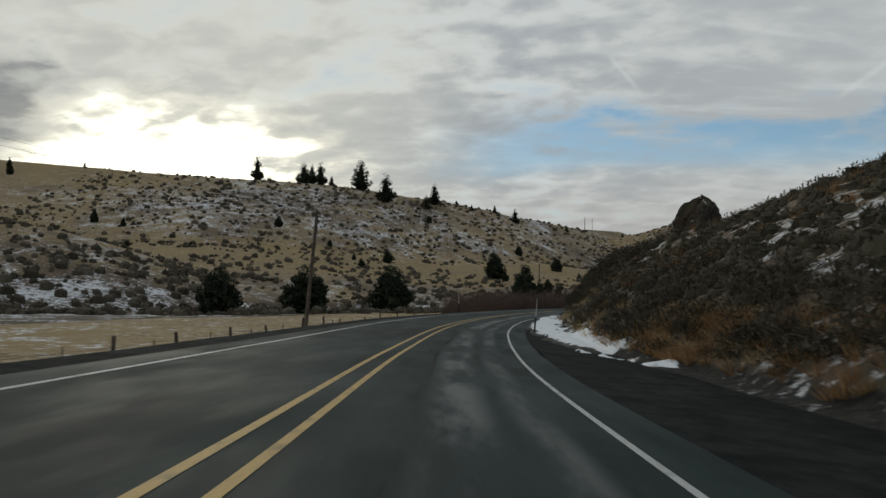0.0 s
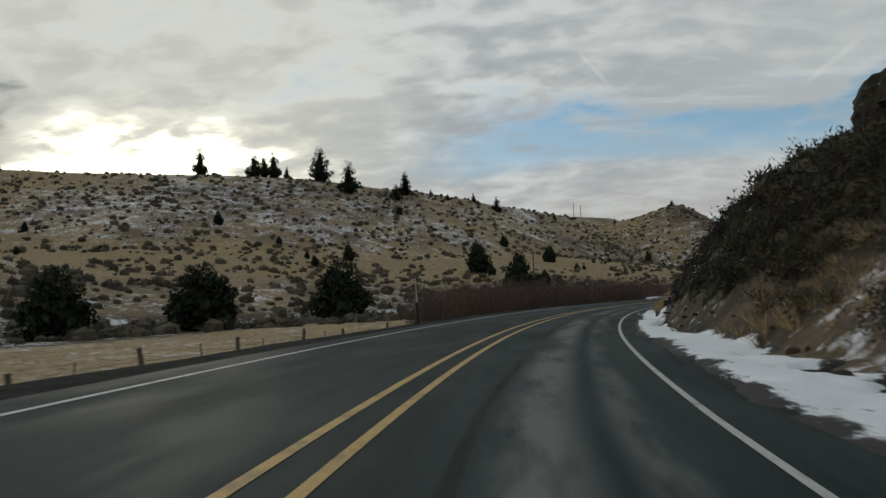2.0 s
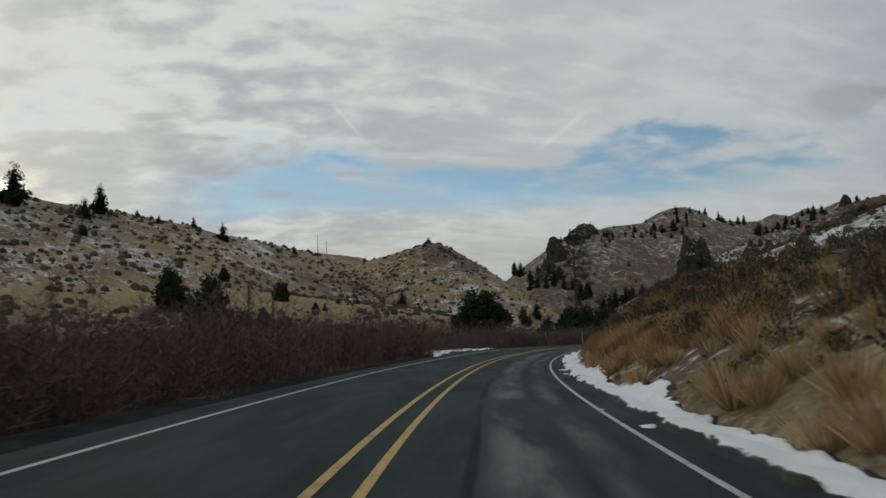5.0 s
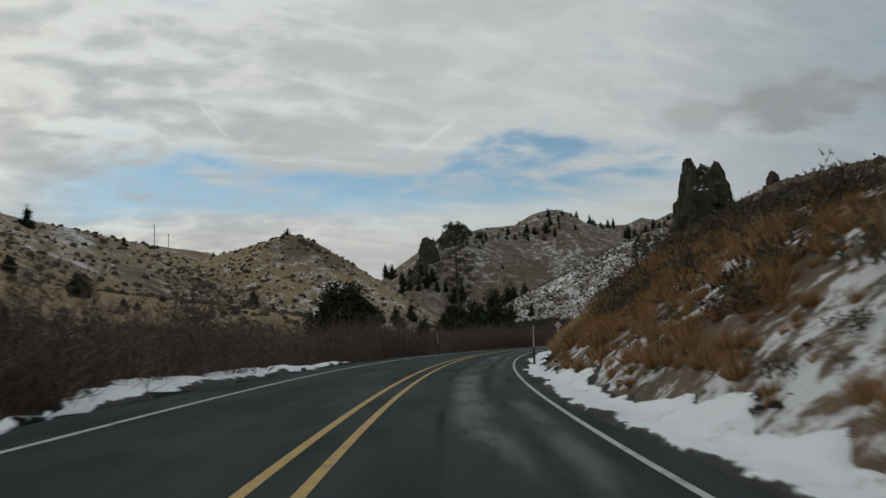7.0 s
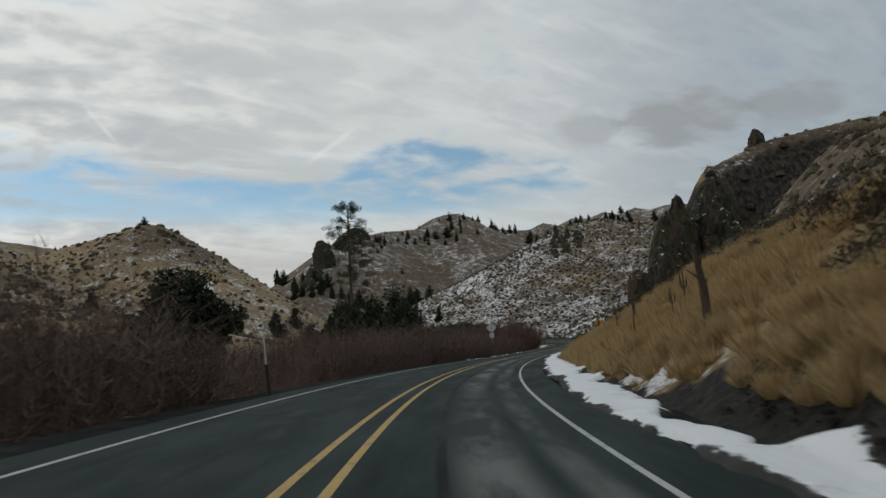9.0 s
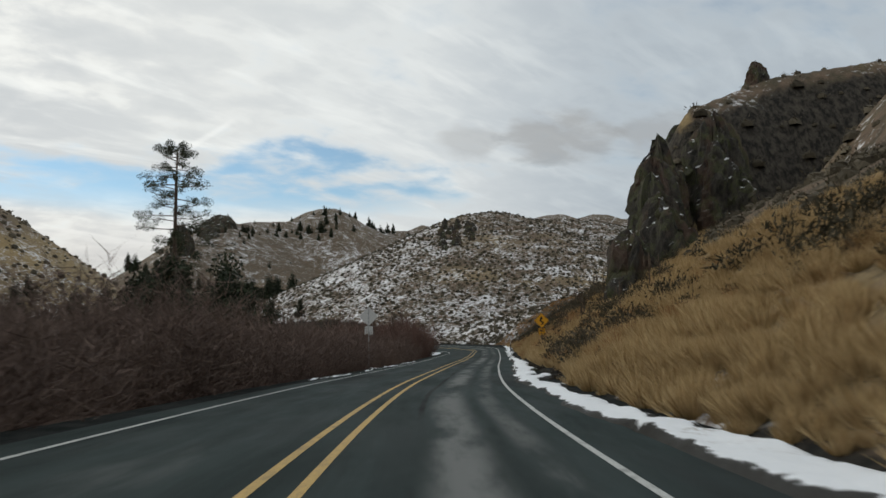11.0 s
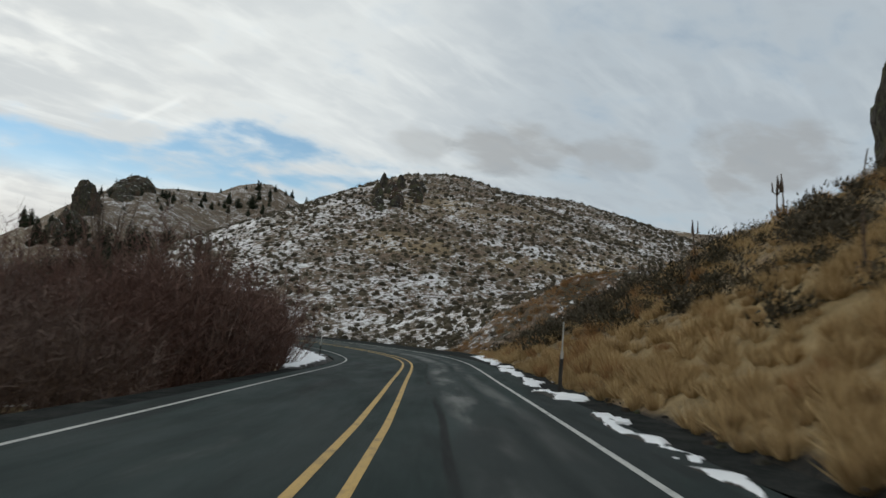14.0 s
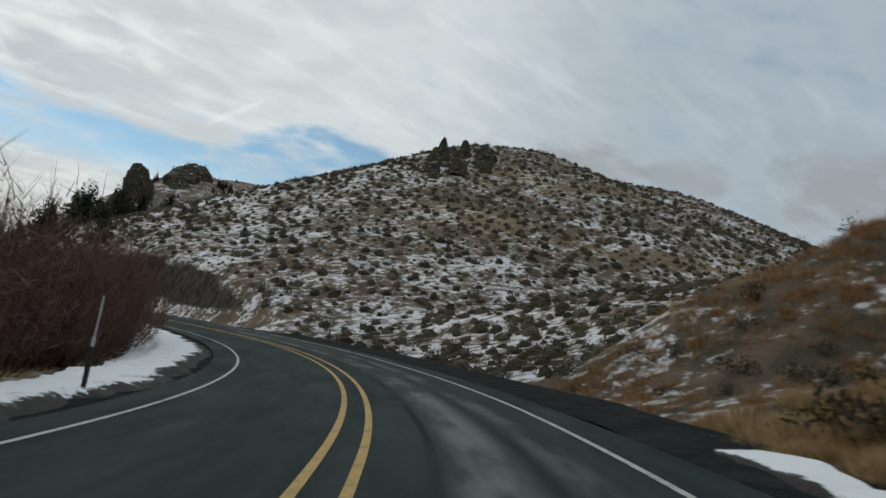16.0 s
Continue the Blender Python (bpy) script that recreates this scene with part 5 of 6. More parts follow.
p = np.vstack([along(290, 374, 452, -9.4, -21, 99, 9.0, -0.5, 1.2), along(46, 420, 452, -9.0, -14, 98, 9.0, -0.5), along(70, 364, 391, -7.2, -9.8, 97, 9.0, -0.5)])
scatter("willow_thicket", WILLOWS, p, sizes(len(p), 1.3, 2.15, 99), WILLOW_RED, "rounded maroon willow thicket at the bend", "thicket", 99, 0.05, (0.8, 1.15))
p = along(700, 112, 222, 1.0, 6, 100, 4.0, 0.0, up=True)
scatter("sagebrush", SAGE_NEAR, p, sizes(len(p), 0.35, 0.8, 100), SAGE, "small grey tufts poking through the snow", "shrubs", 100)


def clod(seed):
    """A flat broken clod of earth."""
    rng = np.random.RandomState(seed)
    a = np.linspace(0, 2 * np.pi, 6, endpoint=False)
    low = np.stack([np.cos(a) * rng.uniform(0.7, 1.1, 6), np.sin(a) * rng.uniform(0.5, 0.9, 6), 0 * a - 0.1], 1) * 0.16
    v = np.vstack([low, low * (0.7, 0.7, 0) + (0, 0, 0.07), [(0, 0, 0.09)]])
    f = [q for c in range(6) for q in ((c, (c + 1) % 6, c + 6), ((c + 1) % 6, (c + 1) % 6 + 6, c + 6), (c + 6, (c + 1) % 6 + 6, 12))]
    return v, np.array(f)


CLODS = [clod(k) for k in range(5)]
EARTH = mat_leafy("frozen_earth", [(0.012, 0.011, 0.010), (0.026, 0.022, 0.018), (0.055, 0.044, 0.034)], 0.95)
for k, (s0, s1, n0, n1, count) in enumerate(((60, 102, 0.0, 3.0, 420), (110, 218, 0.3, 3.0, 420), (300, 320, 0.2, 3.0, 700), (205, 236, 0.2, 2.4, 1000), (236, 300, 0.6, 2.0, 600), (296, 336, 0.0, 1.2, 500), (330, 404, -0.1, 1.0, 500))):
    p = along(count, s0, s1, n0, n1, 120 + k, 2.5, 0.05, up=True)
    scatter("earth_clods", CLODS, p, skewed(len(p), 0.2, 1.0, 120 + k), EARTH, "dark frozen clods lying along the snow's edge", "soil", 120 + k, -0.06)


p = along(420, 192, 232, 3.0, 11, 41, 4.0, -0.1, up=True)
scatter("sagebrush", SAGE_NEAR, p, skewed(len(p), 0.9, 2.2, 41), SAGE, "tall olive sagebrush over the rust-brown grass", "shrubs", 41)
p = along(260, 112, 200, 2.2, 8, 42, 4.0, 0.05, up=True)
scatter("sagebrush", SAGE_NEAR, p, skewed(len(p), 0.8, 1.9, 42), SCRUB, "dark brush rooted in the snowy bank", "shrubs", 42)


# ---- trees ----
def foliage(rng, centres, radii, count, size):
    """Small leaf clumps (three-cornered) scattered through blobs; denser near each blob's rim."""
    pick = rng.choice(len(centres), count, p=radii ** 2 / np.sum(radii ** 2))
    d = rng.normal(0, 1, (count, 3))
    d /= np.linalg.norm(d, axis=1)[:, None]
    c = centres[pick] + d * (radii[pick] * rng.uniform(0.25, 1.05, count) ** 0.5)[:, None]
    a = rng.normal(0, 1, (count, 3))
    a /= np.linalg.norm(a, axis=1)[:, None]
    b = np.cross(a, rng.normal(0, 1, (count, 3)))
    b /= np.linalg.norm(b, axis=1)[:, None]
    k = (size[pick][:, None] if isinstance(size, np.ndarray) else size) * rng.uniform(0.5, 1.3, (count, 1))
    v = np.stack([c - a * k - b * k * 0.5, c + a * k - b * k * 0.3, c + b * k], 1).reshape(-1, 3)
    return v, np.arange(3 * count).reshape(-1, 3)


def limb(bm, a, b, r0, r1, sides=7):
    """A tapered round stick from a to b."""
    a, b = Vector(a), Vector(b)
    turn = (b - a).to_track_quat("Z", "Y").to_matrix()
    rings = []
    for at, r in ((a, r0), (b, r1)):
        rings.append([bm.verts.new(at + turn @ Vector((r * math.cos(2 * math.pi * i / sides), r * math.sin(2 * math.pi * i / sides), 0))) for i in range(sides)])
    for i in range(sides):
        bm.faces.new((rings[0][i], rings[0][(i + 1) % sides], rings[1][(i + 1) % sides], rings[1][i]))
    bm.faces.new(rings[1])
    bm.faces.new(rings[0][::-1])


def juniper(seed, slim, leaves, tip=0.6, fill=0.6):
    """A juniper 1 m tall, to be scaled: short trunk, dense pointed crown of tufts."""
    rng = np.random.RandomState(seed)
    tree = new("juniper_tree")
    bm = bmesh.new()
    limb(bm, (0, 0, -0.03), (0.01, 0, 0.3), 0.030, 0.020)
    limb(bm, (0.01, 0, 0.3), (0, 0.01, 0.85), 0.020, 0.004)
    for k in range(10):
        a, z = rng.uniform(0, 6.28), rng.uniform(0.12, 0.7)
        limb(bm, (0, 0, z), (math.cos(a) * slim * 0.3, math.sin(a) * slim * 0.3, z + 0.12), 0.012, 0.003, 5)
    part("trunk", bm, BARK, tree, "grey-brown trunk")
    cs, rs = [], []
    for k in range(60):
        z = rng.uniform(0.08, 0.95)
        wide = slim * 0.5 * (min(1, (z + 0.06) / 0.30)) * (1 - z) ** tip * 1.25
        a, out = rng.uniform(0, 6.28), rng.uniform(0.3, 1.0) ** 0.5
        cs.append((math.cos(a) * wide * out, math.sin(a) * wide * out, z + rng.normal(0, 0.02)))
        rs.append(0.045 + 0.075 * wide / (slim * 0.5) * rng.uniform(0.6, 1.2) * (slim ** 0.5))
    v, f = foliage(rng, np.array(cs), np.array(rs), leaves, np.array([(0.034 if leaves < 2000 else 0.040) * (1.12 - 0.85 * c[2]) for c in cs]))
    v2, f2 = foliage(rng, np.array([(0, 0, 0.16 + 0.1 * k) for k in range(7)]), np.array([slim * 0.5 * (1 - 0.1 - 0.1 * k) ** tip * fill for k in range(7)]), leaves // 3, np.array([0.10 - 0.011 * k for k in range(7)]))
    v, f = np.vstack([v, v2]), np.vstack([f, f2 + len(v)])
    part("crown", mesh_from("crown", v, f, JUNIPER), parent=tree, label="dense dark green crown")
    return tree


def pine(seed, tall):
    """An old ponderosa pine: long bare trunk, open crown of needle clumps on crooked limbs."""
    rng = np.random.RandomState(seed)
    tree = new("ponderosa_pine")
    bm = bmesh.new()
    pts = [(0, 0, -0.5), (0.1, 0, tall * 0.3), (0.25, 0.1, tall * 0.6), (0.2, 0.1, tall * 0.85), (0.3, 0.1, tall * 0.99)]
    for (p, q), r in zip(zip(pts[:-1], pts[1:]), (0.50, 0.42, 0.32, 0.17)):
        limb(bm, p, q, r, r * 0.78, 10)
    part("trunk", bm, BARK, tree, "tall reddish-brown trunk")
    cs, rs = [], []
    for k in range(50):
        u = 0.36 + 0.63 * (k / 49) ** 0.75
        a = k * 2.4 + rng.uniform(-0.5, 0.5)
        reach = tall * np.interp(u, [0.36, 0.55, 0.75, 0.9, 1.0], [0.10, 0.17, 0.19, 0.16, 0.07]) * rng.uniform(0.5, 1.0)
        z = tall * u
        end = (0.2 + math.cos(a) * reach, 0.1 + math.sin(a) * reach, z + reach * rng.uniform(-0.12, 0.30))
        mid = (0.2 + math.cos(a) * reach * 0.5, 0.1 + math.sin(a) * reach * 0.5, z + reach * 0.02)
        bm = bmesh.new()
        limb(bm, (0.2, 0.1, z), mid, 0.10, 0.07, 5)
        limb(bm, mid, end, 0.07, 0.03, 5)
        part("branch", bm, BARK, tree)
        if u < 0.55 and rng.uniform() < 0.6:
            continue
        for m in range(7):
            w = rng.uniform(0.42, 1.05)
            cs.append((0.2 + (end[0] - 0.2) * w + rng.normal(0, 0.35), 0.1 + (end[1] - 0.1) * w + rng.normal(0, 0.35), z + (end[2] - z) * w + rng.normal(0.2, 0.12)))
            rs.append(rng.uniform(0.45, 1.0))
    v, f = foliage(rng, np.array(cs) * (1, 1, 1), np.array(rs), 24000, 0.13)
    mid_z = np.repeat(v.reshape(-1, 3, 3).mean(1)[:, 2], 3)
    v[:, 2] = mid_z + (v[:, 2] - mid_z) * 0.6
    part("crown", mesh_from("crown", v, f, PINE), parent=tree, label="open crown of dark needle clumps")
    return tree


def bare_tree(seed, tall):
    """A leafless cottonwood: forked trunk with fine upright twigs."""
    rng = np.random.RandomState(seed)
    tree = new("bare_tree")
    bm = bmesh.new()
    limb(bm, (0, 0, -0.3), (0.1, 0, tall * 0.4), 0.11, 0.08, 6)
    v = []
    for k in range(16):
        a, z = rng.uniform(0, 6.28), tall * rng.uniform(0.2, 0.45)
        out = tall * rng.uniform(0.06, 0.2)
        tip = (math.cos(a) * out, math.sin(a) * out, tall * rng.uniform(0.7, 1.0))
        limb(bm, (0.05, 0, z), tip, 0.055, 0.016, 5)
        for m in range(26):
            w = rng.uniform(0.35, 1.0)
            q = np.array([0.05 + (tip[0] - 0.05) * w, tip[1] * w, z + (tip[2] - z) * w])
            e = q + np.array([rng.normal(0, 0.32), rng.normal(0, 0.32), rng.uniform(0.2, 0.7)])
            s = rng.normal(0, 1, 3)
            s = s / np.linalg.norm(s) * 0.014
            v += [q - s, q + s, e]
    part("trunk", bm, BARK, tree, "thin grey forked trunk")
    v = np.array(v)
    part("crown", mesh_from("crown", v, np.arange(len(v)).reshape(-1, 3), WILLOW), parent=tree, label="fine bare twigs")
    return tree


def grove(protos, places, label, group, seed):
    """Copies of the trees at (x, y, height)."""
    rng = np.random.RandomState(seed)
    for i, (x, y, h) in enumerate(places):
        src = protos[rng.randint(len(protos))]
        wide = rng.uniform(0.9, 1.15)
        m = pose(x, y, height_at(x, y) - (0.05 if y < 330 else (0.4 if x < 10 else 1.2) if 400 < y < 600 else 0.5 if y < 600 else 1.5), rng.uniform(-2, 2), rng.uniform(-2, 2), rng.uniform(0, 360)) @ Matrix.Diagonal((h * wide, h * wide, h, 1))
        ob = copy_thing(src, m)
        tagged(ob, label, "tree", group)


ROUND = [juniper(1, 0.92, 3600, 0.50, 0.9), juniper(2, 0.98, 3600, 0.46, 0.9), juniper(3, 0.88, 3600, 0.52, 0.9)]
SLIM = [juniper(4, 0.40, 1500, 1.0, 0.35), juniper(5, 0.46, 1500, 0.95, 0.35), juniper(6, 0.52, 1500, 0.85, 0.4), juniper(7, 0.62, 1500, 0.75, 0.4)]
FULL = [juniper(10, 0.60, 2600, 0.72, 0.85), juniper(11, 0.70, 2600, 0.62, 0.85)]
THIN = [juniper(8, 0.40, 300, 0.9), juniper(9, 0.5, 300, 0.8)]

grove(ROUND, [(96, 320, 13.0), (-11.6, 186.3, 10.6), (-25.3, 153.6, 8.8), (-38.3, 141.4, 8.4)], "big round dark juniper on the creek flat", "junipers on the flat", 1)
grove(FULL, [(22.4, 225.6, 11.2), (17.9, 288, 10.0), (27, 232, 6.0), (33, 238, 5.0), (-60, 92, 7.5), (-66, 95, 2.2), (129, 331, 12), (135, 322, 11.5), (138, 345, 13), (126.2, 317.3, 12.5), (133, 342, 13)], "dark pointed juniper beside the creek willows", "junipers by the creek", 2)
RIDGE_TREES = [(-92, 404, 13), (-70, 411, 11.5), (-66, 412, 11), (-62, 411, 12.5), (-57, 417, 6), (-42, 415, 17), (-28.5, 404, 15.5), (-5, 432, 12.5), (-9, 418, 8),
               (7, 452, 3), (15, 444, 4.6), (28, 455, 6), (39, 452, 9), (72, 484, 5), (115, 531, 6), (-176, 402, 3.5), (-201, 380, 9)]
grove(SLIM, RIDGE_TREES, "dark conifer standing on the hill's skyline", "trees on the skyline", 3)
SLOPE_TREES = [(-64, 320, 4.6), (-42, 305, 3), (-127, 300, 5), (-115, 296, 3.5), (-98, 256, 2.3), (-81, 265, 2), (-27, 272, 3.3), (-31, 287, 2.4), (-20, 297, 5.3),
               (48, 348, 5.7), (34, 374, 5.1), (47, 345, 6.3), (57, 333, 2.4), (78, 387, 2.5), (21, 281, 3.6), (33, 262, 4.9), (-7, 390, 4.3), (54, 330, 3), (66, 360, 2), (109, 417, 3.3)]
grove(FULL, SLOPE_TREES, "small juniper scattered on the grassy slope", "junipers on the slope", 4)
grove(SLIM, [(146.5, 344.5, 18.0), (144.0, 338.5, 12.0)], "tall slim juniper beside the old pine", "junipers by the pine", 17)
BENCH_TREES = [(240.6, 498, 12.5), (252, 499, 9.5), (246, 495, 10.5), (234, 500, 8.0), (257, 497, 7.5), (229, 497, 6.5)]
grove(SLIM, BENCH_TREES, "dark conifer at the foot of the snowy hill", "conifers by the snowy hill", 14)
KNOB_TREES = [(108, 438, 8), (101, 441, 4), (134, 481, 4.5), (126, 437, 2.8), (146, 428, 6), (141, 419, 9), (154, 421, 9), (155, 425, 7), (157, 410, 9.5), (162, 417, 10), (163, 429, 8.5),
              (173, 417, 12), (178, 409, 9.9), (185, 422, 10), (164, 408, 9), (181, 412, 9), (195, 425, 11), (203, 439, 13), (219, 450, 9), (223, 441, 7)]
grove(SLIM, KNOB_TREES, "dark juniper in the mouth of the side canyon", "junipers in the canyon", 5)
rng = np.random.RandomState(12)
grove(THIN, [(rng.uniform(560, 700), rng.uniform(1020, 1090), rng.uniform(5, 13)) for i in range(16)], "far conifer on the mountain's shoulder", "trees on the mountain", 6)
grove(THIN, [(rng.normal(700, 16), rng.normal(1085, 14), rng.uniform(6, 12)) for i in range(6)], "far conifer on the mountain's top", "trees on the mountain", 7)
grove(SLIM, [(745 + 170 * u + rng.normal(0, 14), 1090 - 125 * u + rng.normal(0, 16), rng.uniform(11, 18)) for u in rng.uniform(0, 1, 52)], "far conifer in a dark belt on the ridge", "trees on the ridge", 8)
CANYON_WOOD = [(425, 1046, 20), (420, 1017, 20), (393, 933, 16), (386, 899, 14), (392, 892, 15), (403, 897, 14), (413, 893, 15), (423, 894, 14), (403, 933, 15), (411, 924, 18), (418, 913, 18), (421, 873, 22), (432, 876, 20), (398, 915, 16), (408, 905, 17), (380, 905, 15), (388, 920, 16), (415, 940, 16)]
grove(SLIM, CANYON_WOOD, "dark conifer crowding the canyon below the towers", "wood in the canyon", 15)
FLANK_TREES = [(677, 1068, 15), (641, 1086, 9), (603, 1055, 13), (621, 1036, 11), (651, 1019, 14), (632, 1054, 16), (636, 1042, 14), (589, 1037, 11), (604, 1041, 10), (648, 1034, 18), (664, 1047, 16), (680, 1049, 13)]
grove(SLIM, FLANK_TREES, "dark conifer standing singly on the snowy mountain", "conifers on the mountain", 16)
grove(THIN, [(rng.uniform(450, 600), rng.uniform(900, 1010), rng.uniform(4, 10)) for i in range(14)], "far juniper on the snowy flank", "trees on the far flank", 9)
grove(THIN, [(rng.uniform(484, 556), rng.uniform(1000, 1046), rng.uniform(7, 14)) for i in range(26)], "far dark conifer among the rock towers", "trees among the towers", 13)
for t in (*ROUND, *SLIM, *FULL, *THIN):
    for o in (*t.children_recursive, t):
        bpy.data.objects.remove(o)

tree = tagged(pine(11, 38.0), "tall old ponderosa pine with an open crown", "tree")
tree.matrix_world = pose(154.2, 377.0, height_at(154.2, 377.0), 0, 1.0, 30)
for k, (s, n, h) in enumerate(((384, -10, 7.5), (390, -12, 8.0), (380, -14, 8.5), (376, -11, 6.5))):
    x, y, _ = road_point(s, n)
    t = tagged(bare_tree(20 + k, h), "leafless young cottonwood above the willows", "tree", "bare trees by the bend")
    t.matrix_world = pose(x, y, height_at(x, y), 0, 0, 70 * k)


# ---- roadside things ----
def flat_box(bm, cx, cy, cz, sx, sy, sz, bevel=0.0):
    made = bmesh.ops.create_cube(bm, size=1.0, matrix=Matrix.Translation((cx, cy, cz)) @ Matrix.Diagonal((sx, sy, sz, 1)))
    if bevel:
        bmesh.ops.bevel(bm, geom=list({e for v in made["verts"] for e in v.link_edges}), offset=bevel, segments=2, affect="EDGES")


def plain(name, color, roughness=0.5, dirt=0.25):
    return mat_mottled(name, tuple(c * (1 - dirt) for c in color), color, 9.0, roughness, 0.05, 0.002)


SIGN_BACK, SIGN_YELLOW, SIGN_BLACK = plain("sign_back_aluminium", (0.50, 0.51, 0.51), 0.5), plain("sign_yellow", (0.62, 0.30, 0.012), 0.45, 0.15), plain("sign_black", (0.012, 0.012, 0.012), 0.5)
MARKER_WHITE, MARKER_DARK = plain("marker_white", (0.50, 0.50, 0.47), 0.5), plain("marker_dark", (0.05, 0.047, 0.043), 0.7)


def delineator():
    """A snow marker: dark steel channel post below, pale tube above, reflector collar between."""
    ob = new("snow_marker")
    bm = bmesh.new()
    for cx, cy, sx, sy in ((0, 0.02, 0.06, 0.008), (-0.03, 0, 0.008, 0.045), (0.03, 0, 0.008, 0.045), (-0.042, -0.02, 0.025, 0.006), (0.042, -0.02, 0.025, 0.006)):
        flat_box(bm, cx, cy, 0.50, sx, sy, 1.3)
    part("post", bm, MARKER_DARK, ob, "dark steel channel post")
    bm = bmesh.new()
    limb(bm, (0, -0.01, 1.0), (0, -0.01, 2.08), 0.024, 0.020, 10)
    part("tube", bm, MARKER_WHITE, ob, "pale grey tube")
    bm = bmesh.new()
    flat_box(bm, 0, -0.035, 1.12, 0.085, 0.012, 0.20, 0.004)
    part("reflector", bm, MARKER_WHITE, ob, "white reflector plate")
    return tagged(ob, "tall snow marker post with a white reflector", "road marker", "snow markers")


def at_road(s, n, turn=0.0, tilt=0.0, lean=0.0, lift=0.0):
    """Pose of a thing beside the road, facing back along it."""
    x, y, z = road_point(s, n)
    i = np.argmin(np.abs(S - s))
    head = math.degrees(math.atan2(TAN[i, 0], TAN[i, 1]))
    g = height_at(float(x), float(y))
    if abs(n) < 7:
        g = max(g, float(z) - 0.06)
    return pose(float(x), float(y), g + lift, tilt, lean, -head + turn)


first = delineator()
MARKERS = ((50.5, 5.1, 5.0), (204.2, 4.45, 2.0), (365.6, 4.85, 1.0), (409.2, -5.45, 2.0), (240.2, -4.9, -4.0), (86.4, -5.1, -2.0), (452, 5.4, 0))
for k, (s, n, lean) in enumerate(MARKERS):
    m = at_road(s, n, 0, 0, lean)
    if k == 0:
        first.matrix_world = m
    else:
        copy_thing(first, m)


def diamond(bm, size, thick, y, z, round_corner=0.05):
    """A square plate on its corner."""
    made = bmesh.ops.create_cube(bm, size=1.0, matrix=Matrix.Translation((0, y, z)) @ Matrix.Rotation(radians(45), 4, "Y") @ Matrix.Diagonal((size, thick, size, 1)))
    edges = [e for v in made["verts"] for e in v.link_edges if abs((e.verts[0].co - e.verts[1].co).y) > thick * 0.9]
    bmesh.ops.bevel(bm, geom=list(set(edges)), offset=round_corner, segments=3, affect="EDGES")


def text_mesh(body, size, y, z, mat, parent, name):
    cu = bpy.data.curves.new(name, "FONT")
    cu.body, cu.size, cu.extrude, cu.align_x, cu.align_y, cu.offset = body, size, 0.002, "CENTER", "CENTER", 0.012 * size
    tmp = bpy.data.objects.new("tmp", cu)
    scene.collection.objects.link(tmp)
    bpy.context.view_layer.update()
    me = bpy.data.meshes.new_from_object(tmp.evaluated_get(bpy.context.evaluated_depsgraph_get()))
    bpy.data.objects.remove(tmp)
    me.materials.clear()
    return part(name, me, mat, parent, at=pose(0, y, z, 90, 0, 0))


WINDING = ((0.0, -0.03), (0.34, 0.15), (0.70, -0.13), (1.0, -0.01))


